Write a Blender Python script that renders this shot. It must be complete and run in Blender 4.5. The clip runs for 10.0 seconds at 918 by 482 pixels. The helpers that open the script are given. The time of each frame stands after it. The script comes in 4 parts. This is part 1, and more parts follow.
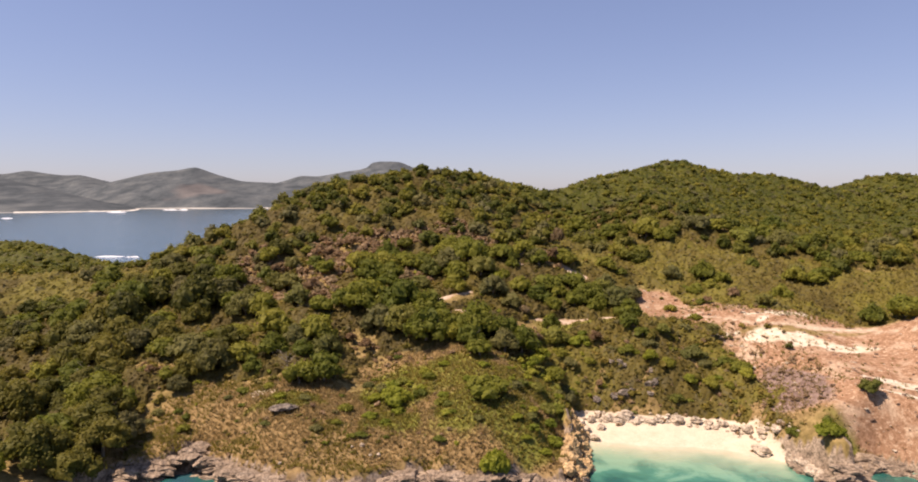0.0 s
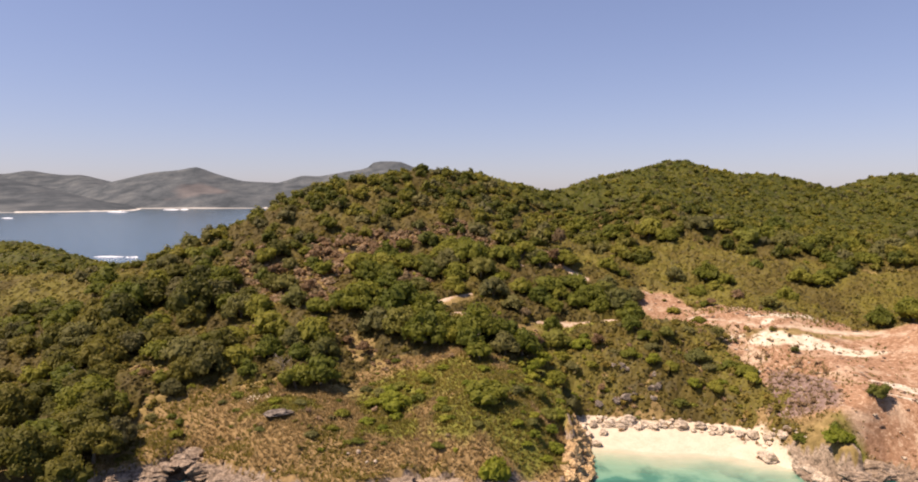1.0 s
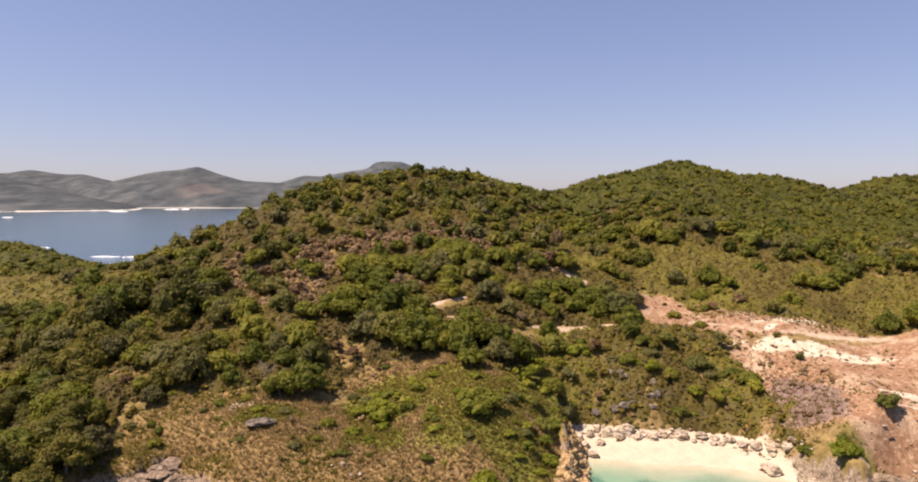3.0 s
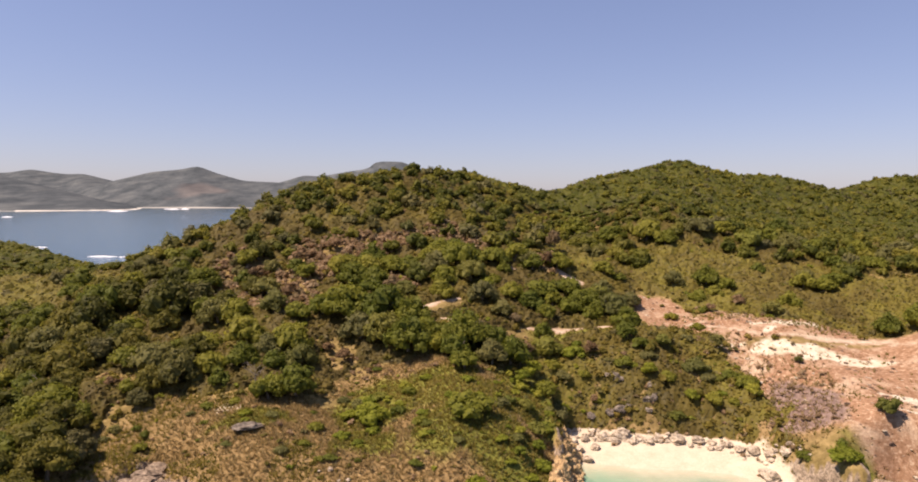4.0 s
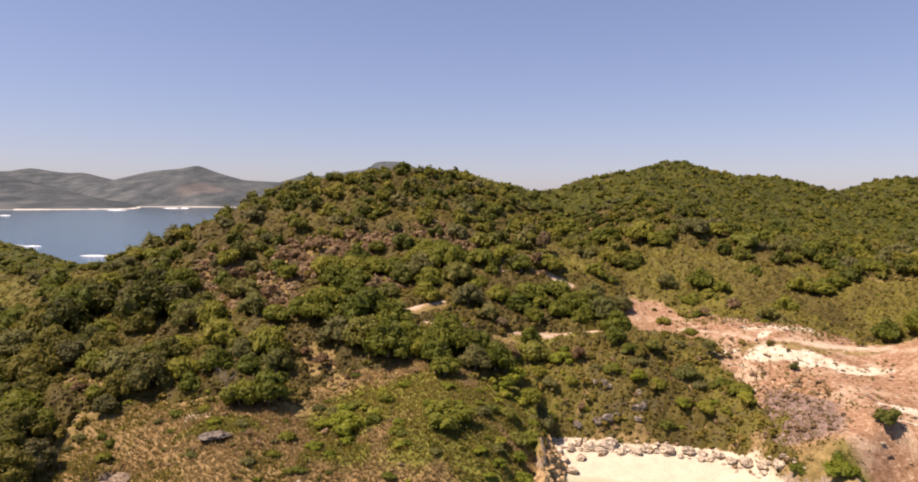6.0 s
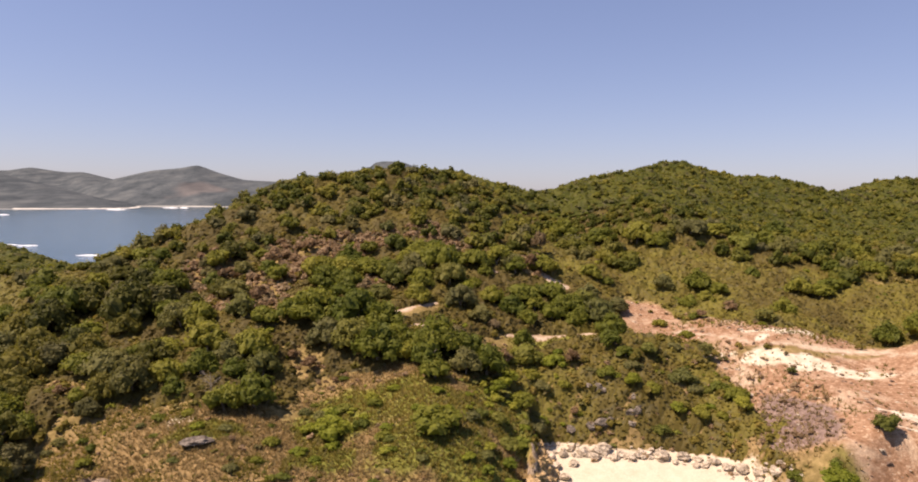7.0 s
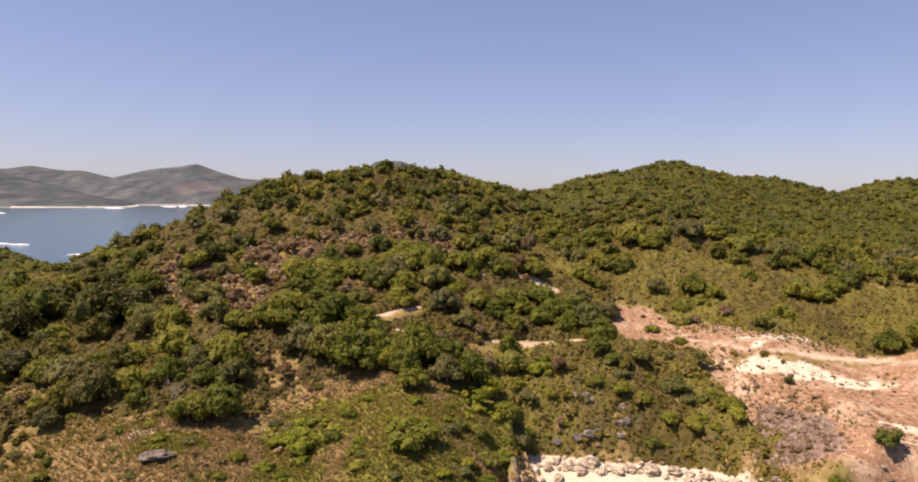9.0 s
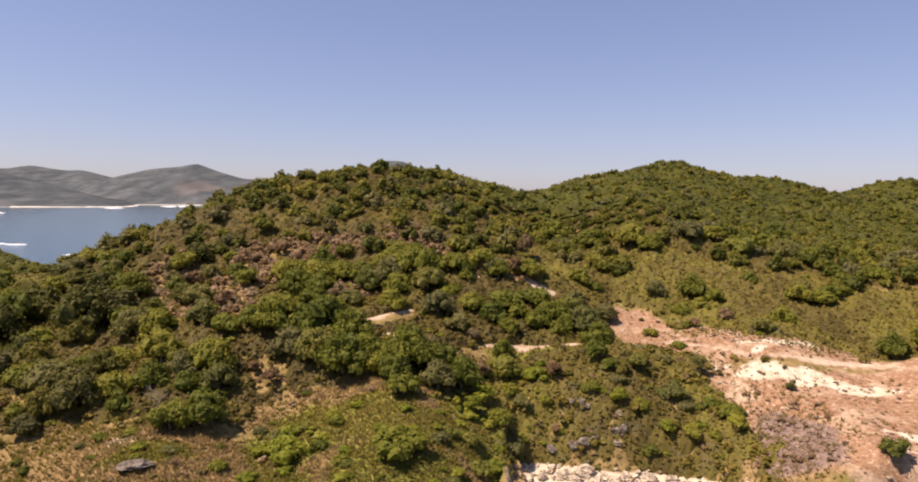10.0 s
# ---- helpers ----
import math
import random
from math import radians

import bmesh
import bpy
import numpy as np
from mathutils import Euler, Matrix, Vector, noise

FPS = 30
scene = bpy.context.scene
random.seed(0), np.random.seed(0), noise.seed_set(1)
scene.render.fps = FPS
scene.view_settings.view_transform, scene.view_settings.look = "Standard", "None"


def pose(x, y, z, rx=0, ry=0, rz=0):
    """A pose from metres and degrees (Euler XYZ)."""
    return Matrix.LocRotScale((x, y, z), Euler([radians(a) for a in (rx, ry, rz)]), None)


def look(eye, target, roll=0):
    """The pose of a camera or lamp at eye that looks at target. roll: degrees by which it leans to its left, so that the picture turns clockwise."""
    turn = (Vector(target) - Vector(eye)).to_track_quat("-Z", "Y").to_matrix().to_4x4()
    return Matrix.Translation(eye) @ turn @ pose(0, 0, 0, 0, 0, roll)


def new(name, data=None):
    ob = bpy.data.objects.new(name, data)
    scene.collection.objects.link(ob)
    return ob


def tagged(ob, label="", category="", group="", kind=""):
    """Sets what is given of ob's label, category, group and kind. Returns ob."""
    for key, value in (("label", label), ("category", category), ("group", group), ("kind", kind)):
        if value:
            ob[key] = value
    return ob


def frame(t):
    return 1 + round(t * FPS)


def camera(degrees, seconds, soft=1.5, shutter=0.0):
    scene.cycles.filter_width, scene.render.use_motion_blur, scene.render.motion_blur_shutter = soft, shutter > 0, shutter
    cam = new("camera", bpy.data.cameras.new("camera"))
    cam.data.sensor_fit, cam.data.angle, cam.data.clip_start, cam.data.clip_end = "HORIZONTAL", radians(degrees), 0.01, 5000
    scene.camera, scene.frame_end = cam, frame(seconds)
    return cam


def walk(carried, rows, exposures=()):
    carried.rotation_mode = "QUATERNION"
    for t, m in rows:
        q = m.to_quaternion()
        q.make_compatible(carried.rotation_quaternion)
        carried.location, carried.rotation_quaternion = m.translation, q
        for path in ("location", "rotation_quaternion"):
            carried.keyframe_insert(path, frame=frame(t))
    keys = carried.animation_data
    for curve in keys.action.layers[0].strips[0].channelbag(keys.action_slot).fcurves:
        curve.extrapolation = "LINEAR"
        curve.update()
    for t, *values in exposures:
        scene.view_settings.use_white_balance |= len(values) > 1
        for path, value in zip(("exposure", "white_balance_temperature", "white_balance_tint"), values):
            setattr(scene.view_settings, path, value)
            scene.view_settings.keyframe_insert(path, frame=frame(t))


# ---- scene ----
cam = camera(70.0, 10.0, soft=1.9)
ROWS = [
    (0.0, 0.00, 0.00, 35.60, 86.22, 0.00, -0.00),
    (0.5, 0.08, 1.00, 35.65, 86.21, 0.00, 0.06),
    (1.0, 0.26, 2.01, 35.70, 86.21, -0.02, 0.10),
    (1.5, 0.50, 2.99, 35.72, 86.21, -0.05, 0.15),
    (2.0, 0.83, 3.95, 35.72, 86.22, -0.08, 0.18),
    (2.5, 1.21, 4.83, 35.71, 86.23, -0.12, 0.21),
    (4.0, 2.75, 7.43, 35.63, 86.25, -0.23, 0.27),
    (4.5, 3.41, 8.36, 35.61, 86.25, -0.27, 0.28),
    (5.0, 4.07, 9.31, 35.61, 86.25, -0.32, 0.30),
    (5.5, 4.72, 10.20, 35.59, 86.26, -0.38, 0.32),
    (7.0, 6.67, 13.08, 35.53, 86.28, -0.55, 0.36),
    (7.5, 7.32, 14.09, 35.52, 86.28, -0.59, 0.36),
    (8.0, 7.97, 15.18, 35.55, 86.27, -0.64, 0.36),
    (8.5, 8.59, 16.31, 35.57, 86.25, -0.68, 0.36),
    (9.0, 9.20, 17.50, 35.61, 86.24, -0.72, 0.37),
    (9.5, 9.75, 18.74, 35.65, 86.24, -0.75, 0.39),
    (10.0, 10.30, 20.05, 35.68, 86.25, -0.77, 0.42),
]
walk(cam, [(t, pose(x, y, z, rx, ry, rz)) for t, x, y, z, rx, ry, rz in ROWS], [(0.0, 0.68, 6500, 28), (10.0, 0.68, 6500, 28)])

# ---- sky and sun ----
SUN_HEIGHT, SUN_SIDE = 60.0, -108.0   # degrees above the horizon; degrees from straight ahead (minus: to the west)
world = bpy.data.worlds.new("sky")
scene.world = world
world.use_nodes = True
sky = world.node_tree.nodes.new("ShaderNodeTexSky")
sky.sky_type, sky.sun_disc = "NISHITA", False
sky.sun_elevation, sky.sun_rotation = radians(SUN_HEIGHT), radians(SUN_SIDE)
sky.air_density, sky.dust_density, sky.ozone_density, sky.altitude = 1.0, 0.5, 2.4, 0
back = world.node_tree.nodes["Background"]
back.inputs["Strength"].default_value = 0.105
veil = world.node_tree.nodes.new("ShaderNodeGamma")   # thin high haze evens out the sky
veil.inputs["Gamma"].default_value = 0.72
haze = world.node_tree.nodes.new("ShaderNodeMix")
haze.data_type, haze.blend_type = "RGBA", "MULTIPLY"
haze.inputs[0].default_value, haze.inputs[7].default_value = 1.0, (0.955, 0.985, 1.1, 1.0)
world.node_tree.links.new(sky.outputs["Color"], veil.inputs["Color"])
world.node_tree.links.new(veil.outputs["Color"], haze.inputs[6])
world.node_tree.links.new(haze.outputs[2], back.inputs["Color"])

sun_lamp = bpy.data.lights.new("sun", "SUN")
sun_lamp.energy, sun_lamp.angle, sun_lamp.color = 5.0, radians(0.53), (1.0, 0.88, 0.66)
sun = new("sun", sun_lamp)
_a, _e = radians(SUN_SIDE), radians(SUN_HEIGHT)
to_sun = Vector((math.sin(_a) * math.cos(_e), math.cos(_a) * math.cos(_e), math.sin(_e)))
sun.matrix_world = look(to_sun * 300, (0, 0, 0))

# ---- the lie of the land ----
# hills and hollows: centre x, y, half widths, height
HILLS = [
    (-10.4, 201.3, 29.8, 42.2, 29.8),
    (85.1, 273.9, 57.8, 70.2, 26.2),
    (270.8, 321.3, 110.0, 110.0, 40.3),
    (122.6, 336.9, 88.4, 81.3, 23.0),
    (-40.0, 173.8, 26.2, 23.7, 16.4),
    (-222.2, 215.7, 87.4, 53.5, 24.4),
    (-33.9, 106.1, 33.2, 43.9, 8.8),
    (90.4, 100.1, 17.9, 19.7, 16.4),
    (57.1, 76.3, 12.5, 49.7, 7.4),
    (4.8, 91.2, 10.0, 18.6, 6.2),
    (47.3, 213.1, 41.6, 58.7, 26.9),
    (9.8, 140.8, 28.0, 28.6, 10.4),
    (129.2, 151.1, 66.3, 45.2, 21.4),
    (208.7, 194.7, 75.4, 56.5, 10.8),
    (14.2, 189.3, 21.3, 25.3, 5.3),
    (-85.5, 150.0, 110.0, 35.5, 15.5),
    (-37.2, 42.5, 10.4, 45.0, -10.3),
    (-148.7, 64.9, 54.8, 31.8, 21.5),
]
KNOLLS = [
    (-60.0, 154.0, 14.0, 12.0, 1.5),
    (-45.0, 166.0, 9.0, 12.0, 0.8),
    (14.0, 197.0, 10.0, 14.0, 1.0),
    (121.0, 298.0, 14.0, 16.0, 1.3),
    (196.0, 325.0, 14.0, 18.0, 1.2),
    (-20.6, 182.8, 27.7, 18.7, 1.8),
    (28.8, 186.2, 20.0, 19.9, 1.2),
    (92.7, 288.7, 19.5, 28.1, 5.5),
    (147.5, 304.2, 26.0, 30.0, 6.0),
    (203.0, 338.3, 26.3, 23.4, -2.3),
    (208.7, 321.6, 19.5, 23.0, 7.2),
    (-92.8, 187.2, 15.0, 15.0, 6.9),
    (-120.3, 201.4, 27.8, 18.3, 8.5),
    (-140.8, 224.4, 27.2, 15.0, 6.1),
    (54.0, 119.0, 17.0, 12.0, 3.9),
    (31.3, 112.2, 13.5, 10.0, 5.1),
    (62.4, 123.2, 15.0, 15.0, -0.3),
    (-51.0, 146.0, 22.8, 15.0, 3.1),
    (-77.8, 195.5, 16.2, 15.0, -12.2),
    (-90.4, 242.5, 37.0, 29.2, -11.2),
    (-9.7, 111.7, 18.3, 15.0, 4.5),
    (-47.7, 91.1, 12.5, 10.0, -2.9),
    (49.3, 175.2, 18.7, 15.0, 2.9),
    (29.9, 178.2, 15.0, 15.0, -6.7),
    (-15.1, 106.7, 10.0, 10.0, -3.9),
]
# the shore, seen from above, west to east
SHORE_X = [-420, -120, -80, -62, -47, -44.5, -42, -39, -36.6, -35.9, -34.2, -33.4, -31, -28.5, -26, -22, -12, -5, 2, 8, 13, 14.5, 16, 17.6, 19, 26, 36, 43, 45, 46.2, 48, 50, 52.5, 56.5, 60, 75, 120, 420]
SHORE_Y = [40, 48, 58, 64, 67, 76, 80.5, 82.0, 83.2, 86.6, 86.8, 83.2, 82.2, 79.6, 78, 75.6, 75.0, 77, 75.5, 77, 76, 79, 86, 92, 93, 91.5, 90, 87, 84.5, 80, 77.5, 78, 83.5, 84, 80, 76, 60, 40]

TABLE = np.random.RandomState(7).rand(256, 256)


def grain(x, y, size, seed=0):
    """Smooth noise from 0 to 1 over the plan, of the given size in metres."""
    u, v = np.asarray(x) / size + seed * 17.3 + 500.5, np.asarray(y) / size + seed * 9.7 + 500.5
    i, j = np.floor(u).astype(int), np.floor(v).astype(int)
    a, b = u - i, v - j
    a, b = a * a * (3 - 2 * a), b * b * (3 - 2 * b)
    g = lambda p, q: TABLE[p % 256, q % 256]
    return (g(i, j) * (1 - a) + g(i + 1, j) * a) * (1 - b) + (g(i, j + 1) * (1 - a) + g(i + 1, j + 1) * a) * b


def rough(x, y, size, seed=0, steps=3):
    """Fractal noise about zero."""
    return sum((grain(x, y, size / 2 ** k, seed + k) - 0.5) / 2 ** k for k in range(steps))


def ease(a, b, v):
    t = np.clip((v - a) / (b - a), 0, 1)
    return t * t * (3 - 2 * t)


def blob(x, y, cx, cy, rx, ry, turn=0.0, soft=0.35, ragged=0.35, seed=3):
    """1 inside a ragged patch of the plan, 0 outside."""
    c, s = math.cos(radians(turn)), math.sin(radians(turn))
    u, v = ((x - cx) * c + (y - cy) * s) / rx, (-(x - cx) * s + (y - cy) * c) / ry
    return 1 - ease(1 - soft, 1 + soft, np.sqrt(u * u + v * v) + ragged * 2 * rough(x, y, max(min(rx, ry), 2.0), seed))


def shore(x):
    return np.interp(x, SHORE_X, SHORE_Y) + 0.9 * rough(x, x * 0, 3.0, 5)


def inland(x, y):
    """Metres from the shore towards the land, negative out at sea; 99 far inland."""
    x, y = np.broadcast_arrays(np.asarray(x, float), np.asarray(y, float))
    out = np.full(x.shape, 99.0)
    near = y < 116
    u, v = x[near], y[near]
    best = np.full(u.shape, 99.0)
    for dx in np.linspace(-7, 7, 21):
        best = np.minimum(best, np.hypot(np.maximum(v - shore(u + dx), 0), dx))
    edge_y = shore(u)
    out[near] = np.where(v < edge_y, v - edge_y, best)
    return out


def hills(x, y):
    z = np.zeros(np.broadcast(x, y).shape)
    for cx, cy, rx, ry, top in HILLS + KNOLLS:
        z = z + top * np.exp(-((x - cx) / rx) ** 2 - ((y - cy) / ry) ** 2)
    return z


def cove(x, y):
    """1 in the sandy cove."""
    return ease(15.6, 17.6, x) * (1 - ease(43.0, 45.6, x)) * (1 - ease(106, 112, y))


def ground(x, y):
    x, y = np.asarray(x, float), np.asarray(y, float)
    d = inland(x, y)
    top = hills(x, y) + 1.0 * rough(x, y, 14, 1) + 0.35 * rough(x, y, 3, 2)
    top = top + 1.5 * ease(138, 190, y) * ease(5, 12, top)
    top = top - np.where(x < 15, 1.9, 0.0) * (1 - ease(0.5, 8, d))
    top = np.maximum(top, np.where(y < 120, np.where(x < 15, 2.5, 1.0), -9.0) + np.where(x < 15, 1.0, 2.5) * ease(0, 6, d))
    rim = ease(0, 1, np.clip(d / (1.0 + 0.8 * grain(x, y, 5, 8) + 4.0 * ease(48.5, 51, x) * (1 - ease(75, 90, x))), 0, 1))
    cliff = -1.2 + (top + 1.2) * rim + 1.1 * rough(x, y, 2.2, 4) * ease(0, 1, d) * (1 - ease(2, 6, d))
    beach = np.minimum(top, -0.15 + 0.17 * d + 0.95 * np.maximum(d - 9.2, 0) + 0.1 * rough(x, y, 3, 6))
    k = cove(x, y)
    land = cliff * (1 - k) + beach * k
    bed = np.maximum(-0.12 * k * -d - (1 - k) * (1.2 + 0.5 * -d), -7.0) + 0.3 * rough(x, y, 4, 9) * ease(0, 4, -d) - 0.15 * k
    sea = ease(150, 175, y) * (top < 1.6)
    return np.where(d < 0, bed, np.where(sea > 0, np.maximum((top - 1.6) * 2 - 0.2, -7), land))

# ---- materials ----
class Mat:
    """A small builder for node materials."""

    def __init__(self, name, rough=0.9, spec=0.2):
        self.mat = bpy.data.materials.new(name)
        self.mat.use_nodes = True
        self.tree = self.mat.node_tree
        self.bsdf = self.tree.nodes["Principled BSDF"]
        self.out = self.tree.nodes["Material Output"]
        self.set("Roughness", rough), self.set("Specular IOR Level", spec)
        self.geo = self.node("ShaderNodeNewGeometry")

    def node(self, kind, **props):
        n = self.tree.nodes.new(kind)
        for key, value in props.items():
            setattr(n, key, value)
        return n

    def put(self, socket, value):
        if hasattr(value, "is_output"):
            self.tree.links.new(value, socket)
        else:
            socket.default_value = value if not isinstance(value, tuple) or len(value) == len(socket.default_value) else (*value, 1.0)

    def set(self, name, value):
        self.put(self.bsdf.inputs[name], value)

    def noise(self, scale, detail=4.0, rough=0.6, stretch=None, warp=0.0):
        n = self.node("ShaderNodeTexNoise")
        where = self.geo.outputs["Position"]
        if stretch:
            m = self.node("ShaderNodeMapping")
            self.put(m.inputs["Vector"], where)
            m.inputs["Scale"].default_value = stretch
            where = m.outputs["Vector"]
        self.put(n.inputs["Vector"], where)
        self.put(n.inputs["Scale"], scale), self.put(n.inputs["Detail"], detail), self.put(n.inputs["Roughness"], rough)
        self.put(n.inputs["Distortion"], warp)
        return n.outputs["Fac"]

    def cells(self, scale, feature="F1", stretch=None):
        n = self.node("ShaderNodeTexVoronoi", feature=feature)
        where = self.geo.outputs["Position"]
        if stretch:
            m = self.node("ShaderNodeMapping")
            self.put(m.inputs["Vector"], where)
            m.inputs["Scale"].default_value = stretch
            where = m.outputs["Vector"]
        self.put(n.inputs["Vector"], where), self.put(n.inputs["Scale"], scale)
        return n.outputs["Distance"]

    def ramp(self, fac, stops):
        n = self.node("ShaderNodeValToRGB")
        e = n.color_ramp.elements
        while len(e) < len(stops):
            e.new(0.5)
        for one, (at, colour) in zip(e, stops):
            one.position, one.color = at, (*colour, 1.0) if isinstance(colour, tuple) else (colour, colour, colour, 1.0)
        self.put(n.inputs["Fac"], fac)
        return n.outputs["Color"]

    def math(self, op, a, b=0.0, clamp=False):
        n = self.node("ShaderNodeMath", operation=op, use_clamp=clamp)
        self.put(n.inputs[0], a), self.put(n.inputs[1], b)
        return n.outputs[0]

    def mix(self, fac, a, b, blend="MIX"):
        n = self.node("ShaderNodeMix", data_type="RGBA", blend_type=blend)
        self.put(n.inputs[0], fac), self.put(n.inputs[6], a), self.put(n.inputs[7], b)
        return n.outputs[2]

    def attr(self, name):
        return self.node("ShaderNodeAttribute", attribute_name=name).outputs["Fac"]

    def bump(self, height, strength=0.5, distance=0.1):
        n = self.node("ShaderNodeBump")
        self.put(n.inputs["Height"], height), self.put(n.inputs["Strength"], strength), self.put(n.inputs["Distance"], distance)
        self.set("Normal", n.outputs["Normal"])
        return n.outputs["Normal"]


def leaf_material(name, dark, mid, light, tone="object", through_light=0.5, grey=(0.17, 0.15, 0.075)):
    """Foliage whose colour shifts from plant to plant and from leaf to leaf."""
    m = Mat(name, 0.65, 0.25)
    plant = m.node("ShaderNodeObjectInfo").outputs["Random"] if tone == "object" else m.attr("tone")
    leaf = m.geo.outputs["Random Per Island"]
    patch = m.noise(0.05, 2.0)
    mixed = m.math("ADD", m.math("MULTIPLY", plant, 0.6), m.math("ADD", m.math("MULTIPLY", leaf, 0.18), m.math("MULTIPLY", m.math("SUBTRACT", patch, 0.5), 0.9)))
    colour = m.ramp(mixed, [(0.1, dark), (0.45, mid), (0.85, light)])
    kind = m.math("FRACT", m.math("MULTIPLY", plant, 7.31))
    colour = m.mix(m.ramp(kind, [(0.72, 0.0), (0.95, 0.6)]), colour, grey)
    speck = m.noise(2.6, 5, 0.75)
    colour = m.mix(0.75, colour, m.ramp(speck, [(0.32, 0.68), (0.5, 1.0), (0.66, 1.28)]), "MULTIPLY")
    m.set("Base Color", colour)
    m.bump(speck, 0.35, 0.2)
    thin = m.node("ShaderNodeBsdfTranslucent")
    m.put(thin.inputs["Color"], colour)
    both = m.node("ShaderNodeMixShader")
    m.put(both.inputs[0], through_light)
    m.tree.links.new(m.bsdf.outputs[0], both.inputs[1])
    m.tree.links.new(thin.outputs[0], both.inputs[2])
    m.tree.links.new(both.outputs[0], m.out.inputs["Surface"])
    return m.mat


GREENS = ((0.088, 0.1, 0.013), (0.16, 0.157, 0.019), (0.27, 0.235, 0.034))
FRESH = ((0.14, 0.17, 0.014), (0.23, 0.25, 0.022), (0.33, 0.31, 0.04))
DRY = ((0.24, 0.17, 0.065), (0.34, 0.245, 0.1), (0.45, 0.335, 0.15))
BROWN = ((0.24, 0.158, 0.08), (0.35, 0.24, 0.132), (0.48, 0.35, 0.21))
leaf_tree = leaf_material("tree_leaves", (0.112, 0.132, 0.016), (0.195, 0.2, 0.023), (0.285, 0.262, 0.037))
leaf_dark = leaf_material("dark_tree_leaves", (0.085, 0.088, 0.015), (0.145, 0.135, 0.022), (0.23, 0.195, 0.035))
leaf_dead = leaf_material("brown_tree_leaves", *((0.17, 0.105, 0.05), (0.25, 0.16, 0.08), (0.34, 0.235, 0.125)))
leaf_wood = leaf_material("woodland_leaves", *GREENS, tone="attribute")
leaf_fresh = leaf_material("fresh_leaves", *FRESH)
leaf_scrub = leaf_material("scrub_leaves", (0.14, 0.125, 0.02), (0.22, 0.178, 0.032), (0.31, 0.23, 0.055), tone="attribute")
leaf_under = leaf_material("undergrowth_leaves", (0.13, 0.098, 0.026), (0.185, 0.145, 0.03), (0.265, 0.23, 0.04), tone="attribute")
leaf_green_scrub = leaf_material("green_scrub_leaves", *FRESH, tone="attribute")
leaf_dry = leaf_material("dry_grass_blades", *DRY, tone="attribute")
leaf_brown = leaf_material("withered_leaves", *BROWN, tone="attribute")

m = Mat("bark", 0.9, 0.1)
m.set("Base Color", m.ramp(m.noise(3.0, 5, stretch=(1, 1, 0.25)), [(0.3, (0.1, 0.075, 0.05)), (0.7, (0.3, 0.25, 0.19))]))
m.bump(m.noise(9.0, 4, stretch=(1, 1, 0.2)), 0.6, 0.05)
bark = m.mat
m = Mat("dead_wood", 0.85, 0.1)
m.set("Base Color", m.ramp(m.noise(4.0, 4), [(0.3, (0.2, 0.165, 0.125)), (0.7, (0.34, 0.29, 0.23))]))
dead_wood = m.mat


def rock_colours(m, pale=(0.52, 0.44, 0.36), mid=(0.36, 0.29, 0.235), stain=(0.13, 0.105, 0.09)):
    body = m.ramp(m.noise(0.8, 6, 0.65, warp=0.6), [(0.3, stain), (0.48, mid), (0.7, pale)])
    pits = m.ramp(m.noise(3.5, 5, 0.7), [(0.38, 0.22), (0.54, 1.0)])
    return m.mix(0.8, body, pits, "MULTIPLY")


def rock_material(name, pale, mid, stain):
    m = Mat(name, 0.88, 0.25)
    vary = m.node("ShaderNodeObjectInfo").outputs["Random"]
    colour = rock_colours(m, pale, mid, stain)
    m.set("Base Color", m.mix(0.5, colour, m.ramp(vary, [(0.0, (0.55, 0.52, 0.5)), (1.0, (1.0, 0.98, 0.95))]), "MULTIPLY"))
    high = m.math("ADD", m.noise(2.2, 6, 0.7), m.math("MULTIPLY", m.cells(1.6, stretch=(1, 1, 1.8)), 0.6))
    m.bump(high, 0.9, 0.25)
    return m.mat


limestone = rock_material("weathered_limestone", (0.47, 0.375, 0.275), (0.31, 0.235, 0.165), (0.1, 0.075, 0.052))
pale_stone = rock_material("pale_beach_limestone", (0.74, 0.64, 0.5), (0.56, 0.465, 0.345), (0.26, 0.2, 0.14))
brown_stone = rock_material("brown_rubble_stone", (0.34, 0.23, 0.16), (0.2, 0.13, 0.09), (0.08, 0.052, 0.038))
golden_stone = rock_material("golden_limestone", (0.72, 0.53, 0.29), (0.54, 0.37, 0.18), (0.26, 0.17, 0.09))
grey_stone = rock_material("grey_limestone", (0.34, 0.29, 0.23), (0.18, 0.15, 0.12), (0.06, 0.05, 0.042))

# the ground: soil, dry grass, red earth, chalk, sand and rock by the masks of the land
m = Mat("hillside_ground", 0.95, 0.1)
big, mid_, fine = m.noise(0.12, 5), m.noise(0.9, 5, 0.65), m.noise(4.5, 5, 0.7)
soil = m.ramp(mid_, [(0.3, (0.13, 0.095, 0.035)), (0.5, (0.22, 0.16, 0.06)), (0.72, (0.34, 0.245, 0.105))])
dry = m.ramp(mid_, [(0.28, (0.15, 0.1, 0.042)), (0.5, (0.255, 0.172, 0.075)), (0.72, (0.37, 0.262, 0.125))])
green = m.ramp(mid_, [(0.3, (0.12, 0.13, 0.025)), (0.7, (0.23, 0.22, 0.045))])
